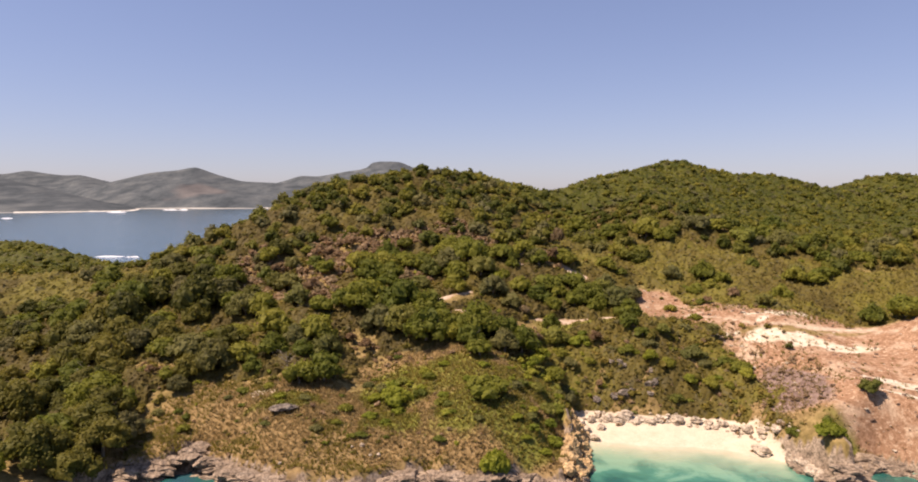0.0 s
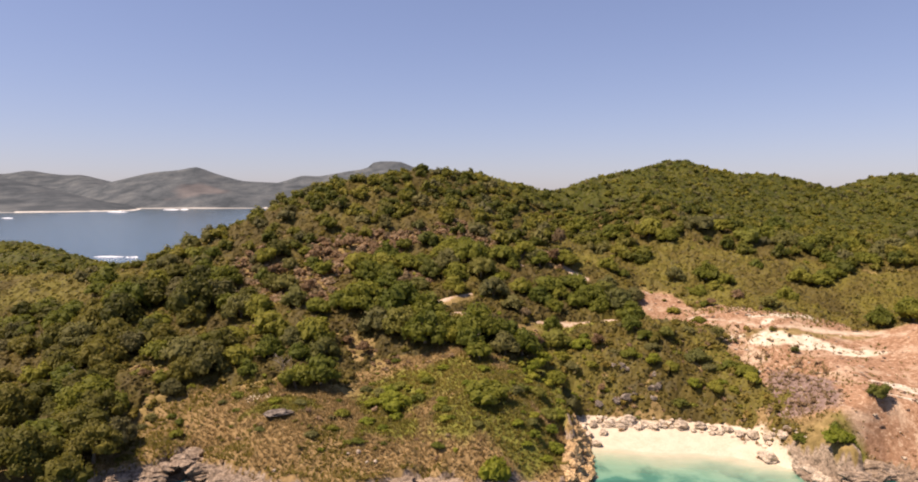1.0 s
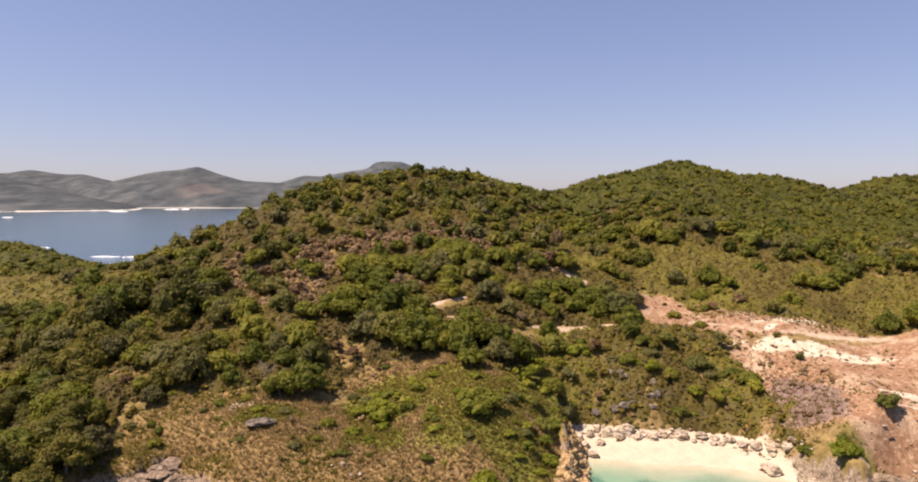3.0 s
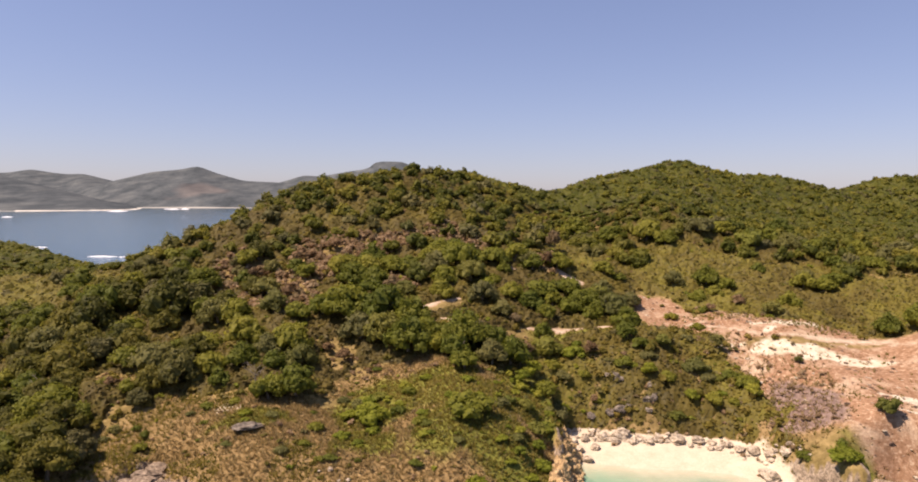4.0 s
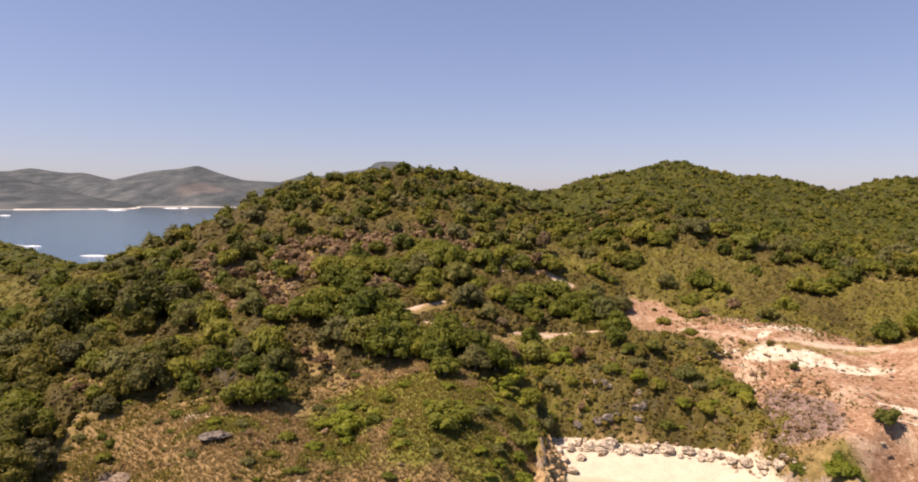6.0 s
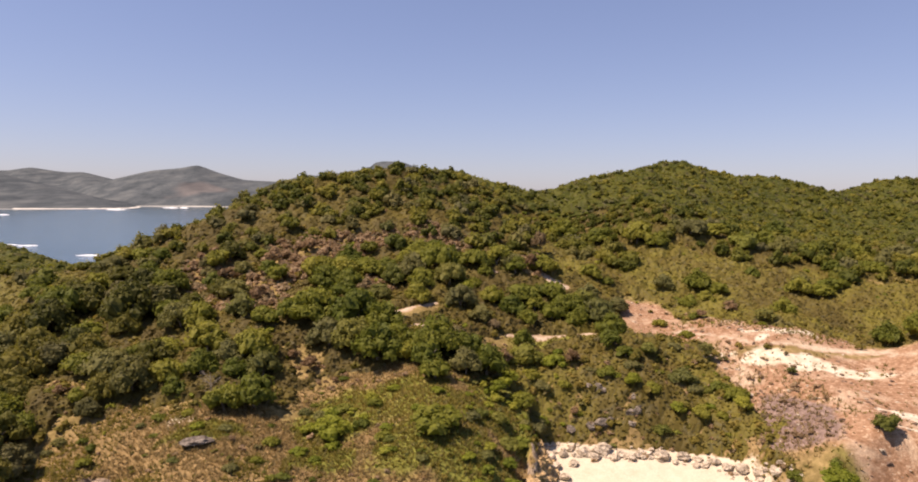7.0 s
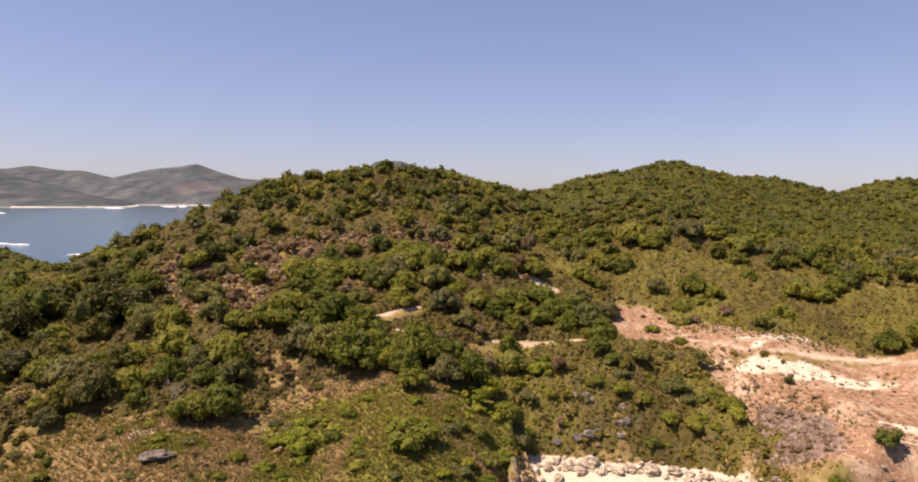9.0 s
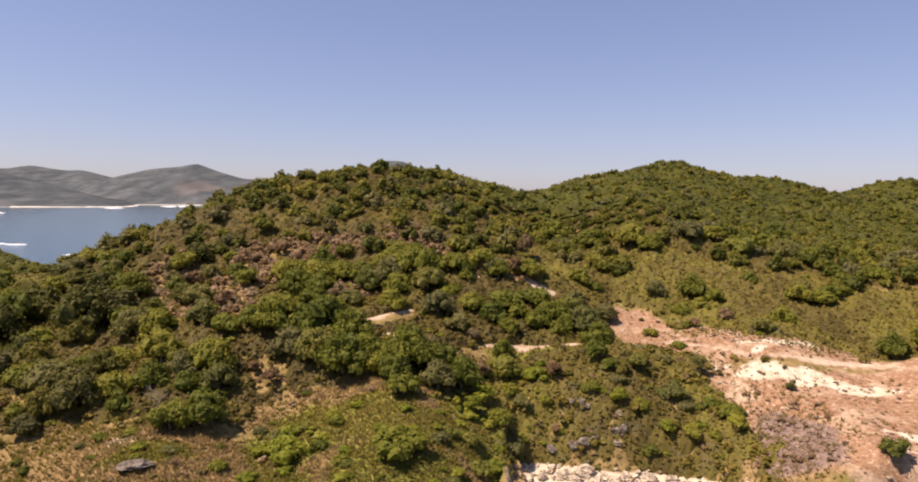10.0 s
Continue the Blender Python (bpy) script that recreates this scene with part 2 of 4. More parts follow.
earth = m.ramp(m.noise(1.7, 7, 0.78), [(0.3, (0.13, 0.068, 0.035)), (0.44, (0.25, 0.14, 0.078)), (0.56, (0.35, 0.215, 0.13)), (0.66, (0.55, 0.42, 0.285))])
dusty = m.ramp(m.noise(0.22, 4, 0.6, warp=0.5), [(0.5, 0.0), (0.68, 0.75)])
earth = m.mix(dusty, earth, m.ramp(fine, [(0.3, (0.4, 0.29, 0.19)), (0.65, (0.6, 0.47, 0.33))]))
bank = m.ramp(m.noise(1.1, 6, 0.75), [(0.3, (0.1, 0.068, 0.055)), (0.5, (0.2, 0.138, 0.112)), (0.68, (0.32, 0.235, 0.19))])
chalk = m.ramp(m.noise(0.8, 5), [(0.3, (0.45, 0.37, 0.25)), (0.65, (0.66, 0.59, 0.46))])
sand = m.ramp(m.noise(0.6, 4), [(0.3, (0.52, 0.44, 0.32)), (0.7, (0.61, 0.53, 0.4))])
stone = rock_colours(m, (0.47, 0.375, 0.275), (0.31, 0.235, 0.165), (0.1, 0.075, 0.052))


def edge(name, hard=0.25):
    a = m.math("ADD", m.attr(name), m.math("MULTIPLY", m.math("SUBTRACT", mid_, 0.5), 0.8))
    return m.math("DIVIDE", m.math("SUBTRACT", a, 0.5 - hard), 2 * hard, clamp=True)


colour = soil
for name, layer, hard in (("dry", dry, 0.3), ("green", green, 0.35), ("earth", earth, 0.25), ("bank", bank, 0.3), ("chalk", chalk, 0.3), ("rock", stone, 0.15), ("sand", sand, 0.12)):
    colour = m.mix(edge(name, hard), colour, layer)
colour = m.mix(0.55, colour, m.ramp(fine, [(0.3, 0.55), (0.6, 1.0)]), "MULTIPLY")
m.set("Base Color", colour)
m.bump(m.math("ADD", m.math("MULTIPLY", mid_, 0.7), m.math("MULTIPLY", fine, 0.5)), 0.55, 0.3)
ground_mat = m.mat

# the sea: clear over the sand, the light taken up by its depth
m = Mat("sea_water", 0.12, 0.5)
depth = m.attr("depth")
cloud = m.ramp(m.noise(0.16, 5, 0.62, warp=0.4), [(0.42, 0.0), (0.62, 1.0)])
shift = m.math("ADD", depth, m.math("MULTIPLY", m.math("SUBTRACT", cloud, 0.12), m.math("MULTIPLY", m.math("MINIMUM", depth, 2.6), 0.9)))
tint = m.ramp(m.math("DIVIDE", shift, 8.0), [(0.0, (0.5, 0.56, 0.38)), (0.09, (0.2, 0.37, 0.25)), (0.2, (0.055, 0.19, 0.135)), (0.4, (0.016, 0.085, 0.07)), (0.95, (0.025, 0.065, 0.1))])
m.set("Base Color", tint)
m.set("Alpha", m.ramp(m.math("DIVIDE", depth, 1.6), [(0.0, 0.12), (0.25, 0.5), (0.7, 0.9), (1.0, 1.0)]))
m.set("IOR", 1.33)
swell = m.math("ADD", m.math("MULTIPLY", m.noise(0.35, 4, 0.6, stretch=(0.6, 1.4, 1)), 0.8), m.math("MULTIPLY", m.noise(1.6, 3), 0.3))
m.bump(swell, 0.35, 0.5)
sea_mat = m.mat
m = Mat("sea_foam", 0.7, 0.2)
m.set("Base Color", m.ramp(m.noise(0.8, 5), [(0.3, (0.7, 0.75, 0.78)), (0.6, (0.92, 0.93, 0.93))]))
foam_mat = m.mat

# far hills: the haze of distance is put into the colour, blue-grey over green
m = Mat("hazed_distant_hillside", 1.0, 0.0)
hazed_woods = m.ramp(m.noise(0.016, 7, 0.62, stretch=(1, 0.3, 2.5)), [(0.34, (0.054, 0.064, 0.07)), (0.5, (0.083, 0.094, 0.1)), (0.66, (0.118, 0.128, 0.129))])
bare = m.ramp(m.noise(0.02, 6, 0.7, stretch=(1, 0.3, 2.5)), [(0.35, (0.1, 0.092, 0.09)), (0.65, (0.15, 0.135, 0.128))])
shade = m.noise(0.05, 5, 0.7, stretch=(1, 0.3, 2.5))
hazed_woods = m.mix(0.5, hazed_woods, m.ramp(shade, [(0.35, 0.7), (0.6, 1.0)]), "MULTIPLY")
colour = m.mix(m.attr("bare"), hazed_woods, bare)
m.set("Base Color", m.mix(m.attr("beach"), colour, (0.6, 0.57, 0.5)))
far_mat = m.mat

# ---- mesh helpers ----


def sheet(name, verts, faces, mat, attrs=None, smooth=True):
    """A mesh from an array of places and an array of triangles or quads."""
    verts, faces = np.asarray(verts, np.float32), np.asarray(faces, np.int32)
    me = bpy.data.meshes.new(name)
    n, k = faces.shape
    me.vertices.add(len(verts)), me.loops.add(n * k), me.polygons.add(n)
    me.vertices.foreach_set("co", verts.ravel())
    me.loops.foreach_set("vertex_index", faces.ravel())
    me.polygons.foreach_set("loop_start", np.arange(0, n * k, k, dtype=np.int32))
    me.polygons.foreach_set("use_smooth", np.full(n, smooth))
    me.update(calc_edges=True)
    for key, values in (attrs or {}).items():
        me.attributes.new(key, "FLOAT", "POINT").data.foreach_set("value", np.asarray(values, np.float32).ravel())
    me.materials.append(mat)
    return me


def lattice(nx, ny):
    i = (np.arange(ny - 1)[:, None] * nx + np.arange(nx - 1)[None]).ravel()
    return np.stack([i, i + 1, i + nx + 1, i + nx], 1)


def steps(*spans):
    """Stations along a line: (from, to, step) one after another."""
    out = []
    for a, b, s in spans:
        out.append(np.arange(a, b, s))
    return np.concatenate(out + [[spans[-1][1]]])


def lump(level):
    bm = bmesh.new()
    bmesh.ops.create_icosphere(bm, subdivisions=level, radius=1)
    v = np.array([p.co[:] for p in bm.verts])
    f = np.array([[p.index for p in q.verts] for q in bm.faces])
    bm.free()
    return v, f


BALLS = {k: lump(k) for k in (1, 2, 3, 4)}


def turn_at(rng, n):
    """n random directions."""
    d = rng.normal(size=(n, 3))
    return d / np.linalg.norm(d, axis=1, keepdims=True)


def foliage(rng, lumps, leaves, leaf, core=1, inner=0.8):
    """Leaf clumps: (verts, triangles) from lumps (n x 6: centre and radii). Each has a dim core and loose leaf sprays on its skin."""
    V, T, count = [], [], 0
    ball, tri = BALLS[core]
    for c in lumps:
        mid, rad = c[:3], c[3:]
        v = ball * (1 + 0.22 * rng.normal(size=(len(ball), 1))) * rad * inner + mid
        V.append(v), T.append(tri + count)
        count += len(v)
        d = turn_at(rng, leaves)
        d[:, 2] = np.where(d[:, 2] < -0.55, -d[:, 2], d[:, 2])
        p = mid + d * rad * rng.uniform(0.84, 1.16, (leaves, 1))
        side = np.cross(d, turn_at(rng, leaves))
        side /= np.linalg.norm(side, axis=1, keepdims=True) + 1e-6
        lean = d + 0.8 * turn_at(rng, leaves)
        other = np.cross(side, lean)
        other /= np.linalg.norm(other, axis=1, keepdims=True) + 1e-6
        s = leaf * rng.uniform(0.6, 1.3, (leaves, 1))
        quad = np.stack([p - side * s, p - other * s * 0.7, p + side * s, p + other * s * 0.7], 1)
        V.append(quad.reshape(-1, 3))
        i = count + 4 * np.arange(leaves)
        T.append(np.concatenate([np.stack([i, i + 1, i + 2], 1), np.stack([i, i + 2, i + 3], 1)]))
        count += 4 * leaves
    return np.concatenate(V), np.concatenate(T)


def crown_lumps(rng, n, tall=0.8, spread=1.0, low=0.45, small=1.0):
    """Lumps of a broad, uneven crown of radius about 1."""
    a = rng.uniform(0, 2 * math.pi, n) + np.arange(n) * 2.4
    r = 0.66 * spread * np.sqrt((np.arange(n) + 0.3) / n) * rng.uniform(0.75, 1.1, n)
    top = low + tall * (1 - 0.85 * (r / 0.75) ** 2) * rng.uniform(0.5, 1.08, n)
    size = rng.uniform(0.2, 0.42, n) * small
    return np.stack([r * np.cos(a), r * np.sin(a), top, size * 1.12, size * 1.12, size * 0.85], 1)


def tube(path, radii, sides=6):
    """A tapered branch along a path: (verts, quads)."""
    V = []
    for k, (p, r) in enumerate(zip(path, radii)):
        q, o = Vector(path[min(k + 1, len(path) - 1)]), Vector(path[max(k - 1, 0)])
        turn = (q - o).to_track_quat("Z", "Y").to_matrix()
        V += [list(Vector(p) + turn @ Vector((r * math.cos(2 * math.pi * j / sides), r * math.sin(2 * math.pi * j / sides), 0))) for j in range(sides)]
    F = [[k * sides + j, k * sides + (j + 1) % sides, (k + 1) * sides + (j + 1) % sides, (k + 1) * sides + j] for k in range(len(path) - 1) for j in range(sides)]
    return np.array(V), np.array(F)


def merge(parts):
    V, F, n = [], [], 0
    for v, f in parts:
        V.append(v), F.append(np.asarray(f) + n)
        n += len(v)
    return np.concatenate(V), np.concatenate(F)


def part(name, me, parent, label=""):
    ob = new(name, me)
    ob.parent = parent
    return tagged(ob, label) if label else ob


# ---- masks of the land ----


def track(x, y, points, width):
    """1 on a path along points of the plan."""
    best = np.full(np.broadcast(x, y).shape, 1e9)
    for (ax, ay), (bx, by) in zip(points[:-1], points[1:]):
        t = np.clip(((x - ax) * (bx - ax) + (y - ay) * (by - ay)) / ((bx - ax) ** 2 + (by - ay) ** 2), 0, 1)
        best = np.minimum(best, np.hypot(x - ax - t * (bx - ax), y - ay - t * (by - ay)))
    return 1 - ease(width * 0.3, width * 0.75, best + 1.2 * rough(x, y, 4, 12))


PATHS = [[(11, 117.6), (17.3, 119.0), (23.7, 119.4), (29.4, 119.6), (36, 121.5), (46, 123)],
         [(-4.2, 118.7), (-1.3, 120.1), (2.2, 122.8)], [(22.2, 139), (24, 137.6), (26, 136.8)], [(11.5, 136), (18.5, 137.5), (22.5, 139)], [(-0.8, 114), (3.4, 115.8)],
         [(42, 122.5), (47, 118.5), (53, 114.2), (63, 113.2), (70.5, 113), (77, 107), (90, 101)]]
CHALK = [(57.5, 108.8, 8.4, 2.5, -19), (60.6, 118.2, 3.4, 1.2, 4), (54.3, 118.2, 2.4, 0.5, 0), (64.2, 92.8, 4, 1.1, -18), (61.0, 89.0, 2.6, 0.6, -28), (46.5, 113, 1.8, 0.6, -10), (-29, 92.8, 2.6, 0.5, -12), (54.5, 116.2, 1.6, 0.6, 20)]


def masks(x, y, z):
    d = inland(x, y)
    k = cove(x, y)
    out = {}
    paths = np.maximum.reduce([track(x, y, p, (0.8, 1.1, 2.6, 0.9, 0.9, 1.5)[k]) for k, p in enumerate(PATHS)])
    bare = np.maximum.reduce([blob(x, y, 59, 114.5, 14.5, 7.0, 0, 0.3, 0.3), blob(x, y, 72, 104, 22, 9, -12, 0.3, 0.3), blob(x, y, 65, 93, 15, 13, 0, 0.3, 0.3), blob(x, y, 84, 95, 18, 13, 0, 0.3, 0.3),
                              blob(x, y, 41.0, 130, 6, 8, 10), blob(x, y, 46.5, 122.5, 7.5, 6.5, 0), blob(x, y, 50, 104, 4, 7, 15)])
    out["cleared"] = bare
    bare = bare * (1 - 0.8 * blob(x, y, 56.5, 112.0, 8, 1.3, -8)) * (1 - 0.7 * blob(x, y, 66, 112.5, 5, 1.2, -5)) * (1 - 0.9 * blob(x, y, 50.5, 84.5, 3.0, 4.0, 0))
    out["paths"] = paths
    out["verge"] = np.maximum(track(x, y + 1.7, PATHS[0], 2.6), track(x, y + 1.4, PATHS[1], 2.0))
    out["bare"] = bare * (d > 1.5)
    out["bank"] = blob(x, y, 49.8, 96, 4.0, 7.0, 8, 0.3, 0.4)
    out["earth"] = np.maximum(out["bare"], paths)
    out["chalk"] = np.maximum.reduce([blob(x, y, cx, cy, rx, ry, turn, 0.3, 0.6) for cx, cy, rx, ry, turn in CHALK] + [0.5 * track(x, y, PATHS[1], 1.0), 0.5 * paths])
    out["brush"] = np.maximum.reduce([blob(x, y, 32, 108, 19, 9, 0, 0.25), blob(x, y, 39, 104, 13, 8.5, -15, 0.2), blob(x, y, 44.5, 96, 4.5, 7, 0, 0.2)])
    out["slope"] = np.maximum.reduce([blob(x, y, -24, 86, 24, 11.5, 0, 0.2, 0.2), blob(x, y, 2, 86, 14, 12, 0, 0.2, 0.2), blob(x, y, -5, 100, 9, 4, 0), ease(0.8, 1.6, d) * (1 - ease(7, 12, d)) * ((x < 14) & (x > -43))])
    out["withered"] = np.maximum.reduce([blob(x, y, -25, 141, 8, 10, 10), blob(x, y, -31, 129, 6.5, 7), blob(x, y, -25.5, 121, 3.5, 4), blob(x, y, -42, 136, 6, 6), blob(x, y, -16, 146.5, 5, 4.5), blob(x, y, -9.2, 128, 3, 5), blob(x, y, -8, 147, 5, 4), blob(x, y, 3, 146, 6, 4), blob(x, y, -1.5, 151, 4, 4),
                                         blob(x, y, 12.6, 112, 3.5, 4), blob(x, y, 23.9, 111.8, 3, 3), blob(x, y, 19.5, 141, 2.5, 5), blob(x, y, -16, 107.5, 2.5, 4), blob(x, y, -8, 103.0, 7, 1.5, -10), blob(x, y, -48.5, 103, 4, 2.2)])
    out["dry"] = np.maximum.reduce([out["slope"], 0.6 * out["brush"], 0.3 * out["withered"], 0.8 * blob(x, y, 49, 98, 8, 8), 0.9 * blob(x, y, -84, 136.5, 5, 1.2)])
    out["green"] = np.maximum.reduce([blob(x, y, -10, 94, 5.5, 4.5), blob(x, y, -4, 98.5, 8, 2.6), blob(x, y, 3, 95, 8, 3.5), blob(x, y, 5, 84.5, 9, 5.5), blob(x, y, -9, 86, 4, 3), blob(x, y, -24, 90, 5, 2.2), blob(x, y, 12, 99, 4.5, 6.5), blob(x, y, 23, 115, 7, 4), blob(x, y, 52, 84, 3.5, 3.5)])
    out["heath"] = np.maximum.reduce([blob(x, y, 53, 148, 25, 15, -6, 0.25), blob(x, y, 93, 124, 28, 15, -10, 0.3), blob(x, y, 32, 112, 19, 11, 0, 0.25), blob(x, y, 66, 127, 25, 11, 0, 0.2), blob(x, y, -96, 138, 24, 13, 0, 0.3)])
    out["green"] = np.maximum(out["green"], np.maximum(0.62 * out["heath"], 0.35 * ease(172, 188, y))) * (1 - 0.65 * out["brush"])
    steep = np.hypot(ground(x + 0.5, y) - z, ground(x, y + 0.5) - z) / 0.5
    out["rock"] = np.maximum.reduce([np.where((d < 2.5) & ((x < 49) | (z < 1.2)), ease(0.9, 1.8, steep), 0), ease(1.3, 0.4, d) * (1 - k) * ((x < 49) | (z < 1.0)), (d < 0) * (1 - k)]) * (y < 150)
    out["sand"] = k * np.where(d < 0, 1, 1 - ease(8.6, 10.2, d)) * (y < 150)
    return out


# ---- ground ----
gx = steps((-4800, -1200, 600), (-1200, -420, 130), (-420, -150, 9), (-150, -64, 2), (-64, 66, 0.55), (66, 150, 2), (150, 420, 9), (420, 1200, 130), (1200, 4800, 600))
gy = steps((-4800, -600, 600), (-600, 30, 70), (30, 70, 5), (70, 112, 0.5), (112, 165, 0.9), (165, 215, 1.8), (215, 460, 6), (460, 1200, 120), (1200, 4800, 600))
X, Y = np.meshgrid(gx, gy)
Z = ground(X, Y)
Z = np.where((np.abs(X) > 430) | (Y > 460) | (Y < 35), -7.0, Z)
M = masks(X, Y, Z)
ground_ob = new("ground", sheet("ground", np.stack([X.ravel(), Y.ravel(), Z.ravel()], 1), lattice(len(gx), len(gy)), ground_mat, {k: v for k, v in M.items() if k in ("dry", "green", "earth", "bank", "chalk", "rock", "sand")}))
tagged(ground_ob, "dry coastal hillside of soil, red earth, chalk and sand", "ground", kind="structure")

# ---- sea ----
sx = steps((-4800, -900, 300), (-900, -66, 40), (-66, 70, 0.8), (70, 900, 40), (900, 4800, 300))
sy = steps((-4800, -300, 300), (-300, 64, 26), (64, 102, 0.8), (102, 900, 30), (900, 4800, 300))
X, Y = np.meshgrid(sx, sy)
deep = np.where((np.abs(X) < 90) & (Y < 104), np.clip(-ground(X, Y), 0, 9), 9.0)
sea = new("water", sheet("water", np.stack([X.ravel(), Y.ravel(), X.ravel() * 0], 1), lattice(len(sx), len(sy)), sea_mat, {"depth": deep}))
tagged(sea, "turquoise sea, clear over sand, blue farther out", "sea", kind="structure")

# ---- far shore ----


def mountain(label, ridge, near, far, seed, bare_at=None, shore_sand=False):
    """A far hill along a ridge of (side, distance, height): it falls to the sea over near metres this side and far metres beyond."""
    side, dist, tall = (np.array(v, float) for v in zip(*ridge))
    n = 120
    u = np.linspace(side[0], side[-1], n)
    v = np.concatenate([np.linspace(-1, 0, 40), np.linspace(0, 1, 8)[1:]])
    U, W = np.meshgrid(u, v)
    r0 = np.interp(U, side, dist)
    top = np.interp(U, side, tall)
    top = sum(np.interp(U + s * 0.012, side, tall) for s in (-1, -0.5, 0, 0.5, 1)) / 10 + top / 2
    r = r0 + np.where(W < 0, W * near, W * far)
    x, y = U * r, r
    w = np.clip(np.abs(W) + 0.35 * rough(U * 2600, W * 500, 260, seed, 3) * (1 - np.abs(W)) * np.abs(W) * 3, 0, 1)
    ends = ease(side[0], side[0] + 0.03, U) * ease(side[-1], side[-1] - 0.03, U)
    z = (top * (1 - w ** 1.2) + 9 * rough(x, y, 60, seed + 3, 4) * np.minimum(4 * np.abs(W), 1) * (1 - np.abs(W))) * ends - 1.0
    bare = 0 * x if bare_at is None else blob(x, y, *bare_at, seed=seed) * 0.75
    sandy = ((z < 1.4) & (W < 0)) * 1.0 if shore_sand else 0 * x
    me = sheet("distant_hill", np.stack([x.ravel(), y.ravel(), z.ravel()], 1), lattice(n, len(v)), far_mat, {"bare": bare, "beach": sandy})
    return tagged(new("distant_hill", me), label, "hill", kind="structure")


def bearing(px_like, dist, rise):
    """side, distance, height from a tangent to the side, a distance and a tangent above the eye."""
    return (px_like, dist, 35.6 + rise * dist)


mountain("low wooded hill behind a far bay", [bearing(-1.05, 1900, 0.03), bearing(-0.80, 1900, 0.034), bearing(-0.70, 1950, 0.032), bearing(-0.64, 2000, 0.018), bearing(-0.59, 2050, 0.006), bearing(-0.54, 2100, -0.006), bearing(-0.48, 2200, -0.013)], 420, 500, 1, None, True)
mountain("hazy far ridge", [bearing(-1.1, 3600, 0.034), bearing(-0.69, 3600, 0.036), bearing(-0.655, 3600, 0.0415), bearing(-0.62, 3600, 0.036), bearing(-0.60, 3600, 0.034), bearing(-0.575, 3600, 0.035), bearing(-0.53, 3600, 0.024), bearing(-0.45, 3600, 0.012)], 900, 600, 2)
mountain("peaked hill with a bare flank, distance haze painted in as blue-grey", [bearing(-0.60, 2650, 0.004), bearing(-0.53, 2650, 0.024), bearing(-0.47, 2680, 0.038), bearing(-0.425, 2700, 0.042), bearing(-0.40, 2700, 0.0475), bearing(-0.37, 2700, 0.036), bearing(-0.33, 2720, 0.025), bearing(-0.26, 2750, 0.022), bearing(-0.2, 2800, 0.01)], 560, 500, 3, (-935, 2340, 75, 110, 0), True)
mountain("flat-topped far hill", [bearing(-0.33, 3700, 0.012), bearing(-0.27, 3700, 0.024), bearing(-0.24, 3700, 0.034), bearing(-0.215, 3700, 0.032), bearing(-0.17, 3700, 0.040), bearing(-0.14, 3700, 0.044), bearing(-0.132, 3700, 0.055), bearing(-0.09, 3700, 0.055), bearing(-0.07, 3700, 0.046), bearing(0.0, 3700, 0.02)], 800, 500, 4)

# ---- trees ----
rng = np.random.RandomState(11)


def trunk_mesh(seed, height=0.75, girth=0.055):
    """A tapered trunk that forks into limbs."""
    g = np.random.RandomState(seed)
    parts, fork = [], height * g.uniform(0.3, 0.45)
    lean = g.uniform(-0.08, 0.08, 2)
    parts.append(tube([(0, 0, -0.12), (lean[0] * 0.5, lean[1] * 0.5, fork * 0.5), (lean[0], lean[1], fork)], [girth * 1.25, girth, girth * 0.8]))
    for k in range(4):
        a = k * 1.57 + g.uniform(-0.5, 0.5)
        r = g.uniform(0.28, 0.5)
        end = (lean[0] + r * math.cos(a), lean[1] + r * math.sin(a), height * g.uniform(0.85, 1.1))
        mid = (lean[0] + r * 0.4 * math.cos(a), lean[1] + r * 0.4 * math.sin(a), fork + 0.5 * (end[2] - fork))
        parts.append(tube([(lean[0], lean[1], fork * 0.95), mid, end], [girth * 0.65, girth * 0.42, girth * 0.18], 5))
    return sheet("trunk", *merge(parts), bark)


TRUNKS = [trunk_mesh(s) for s in range(5)]


def crown_mesh(seed, n=11, leaves=40, leaf=0.072, mat=None, core=1, **shape):
    g = np.random.RandomState(100 + seed)
    v, t = foliage(g, crown_lumps(g, n, **shape), leaves, leaf, core)
    return sheet("crown", v, t, mat or leaf_tree, smooth=False)


CROWNS = [crown_mesh(s, n=18 + 2 * (s % 4), tall=0.62 + 0.1 * (s % 3), low=0.18) for s in range(9)]
LARGE = [crown_mesh(70 + s, n=34, leaves=44, leaf=0.055, tall=0.72, low=0.16, small=0.72) for s in range(3)]
FINE = [crown_mesh(80 + s, n=42, leaves=66, leaf=0.042, tall=0.72, low=0.14, small=0.7, mat=leaf_dark) for s in range(2)]
DUSKY = [crown_mesh(85 + s, n=26, leaves=44, leaf=0.06, tall=0.68, low=0.16, small=0.85, mat=leaf_dark) for s in range(3)]
DRIED = [crown_mesh(90 + s, n=13, leaves=36, leaf=0.08, tall=0.9, spread=0.9, low=0.2, small=0.8, mat=leaf_dead) for s in range(3)]
ROUND = [crown_mesh(20 + s, n=14, tall=0.8, spread=0.85, low=0.22) for s in range(3)]
BUSHY = [crown_mesh(30 + s, n=15, tall=0.42, low=0.1) for s in range(3)]
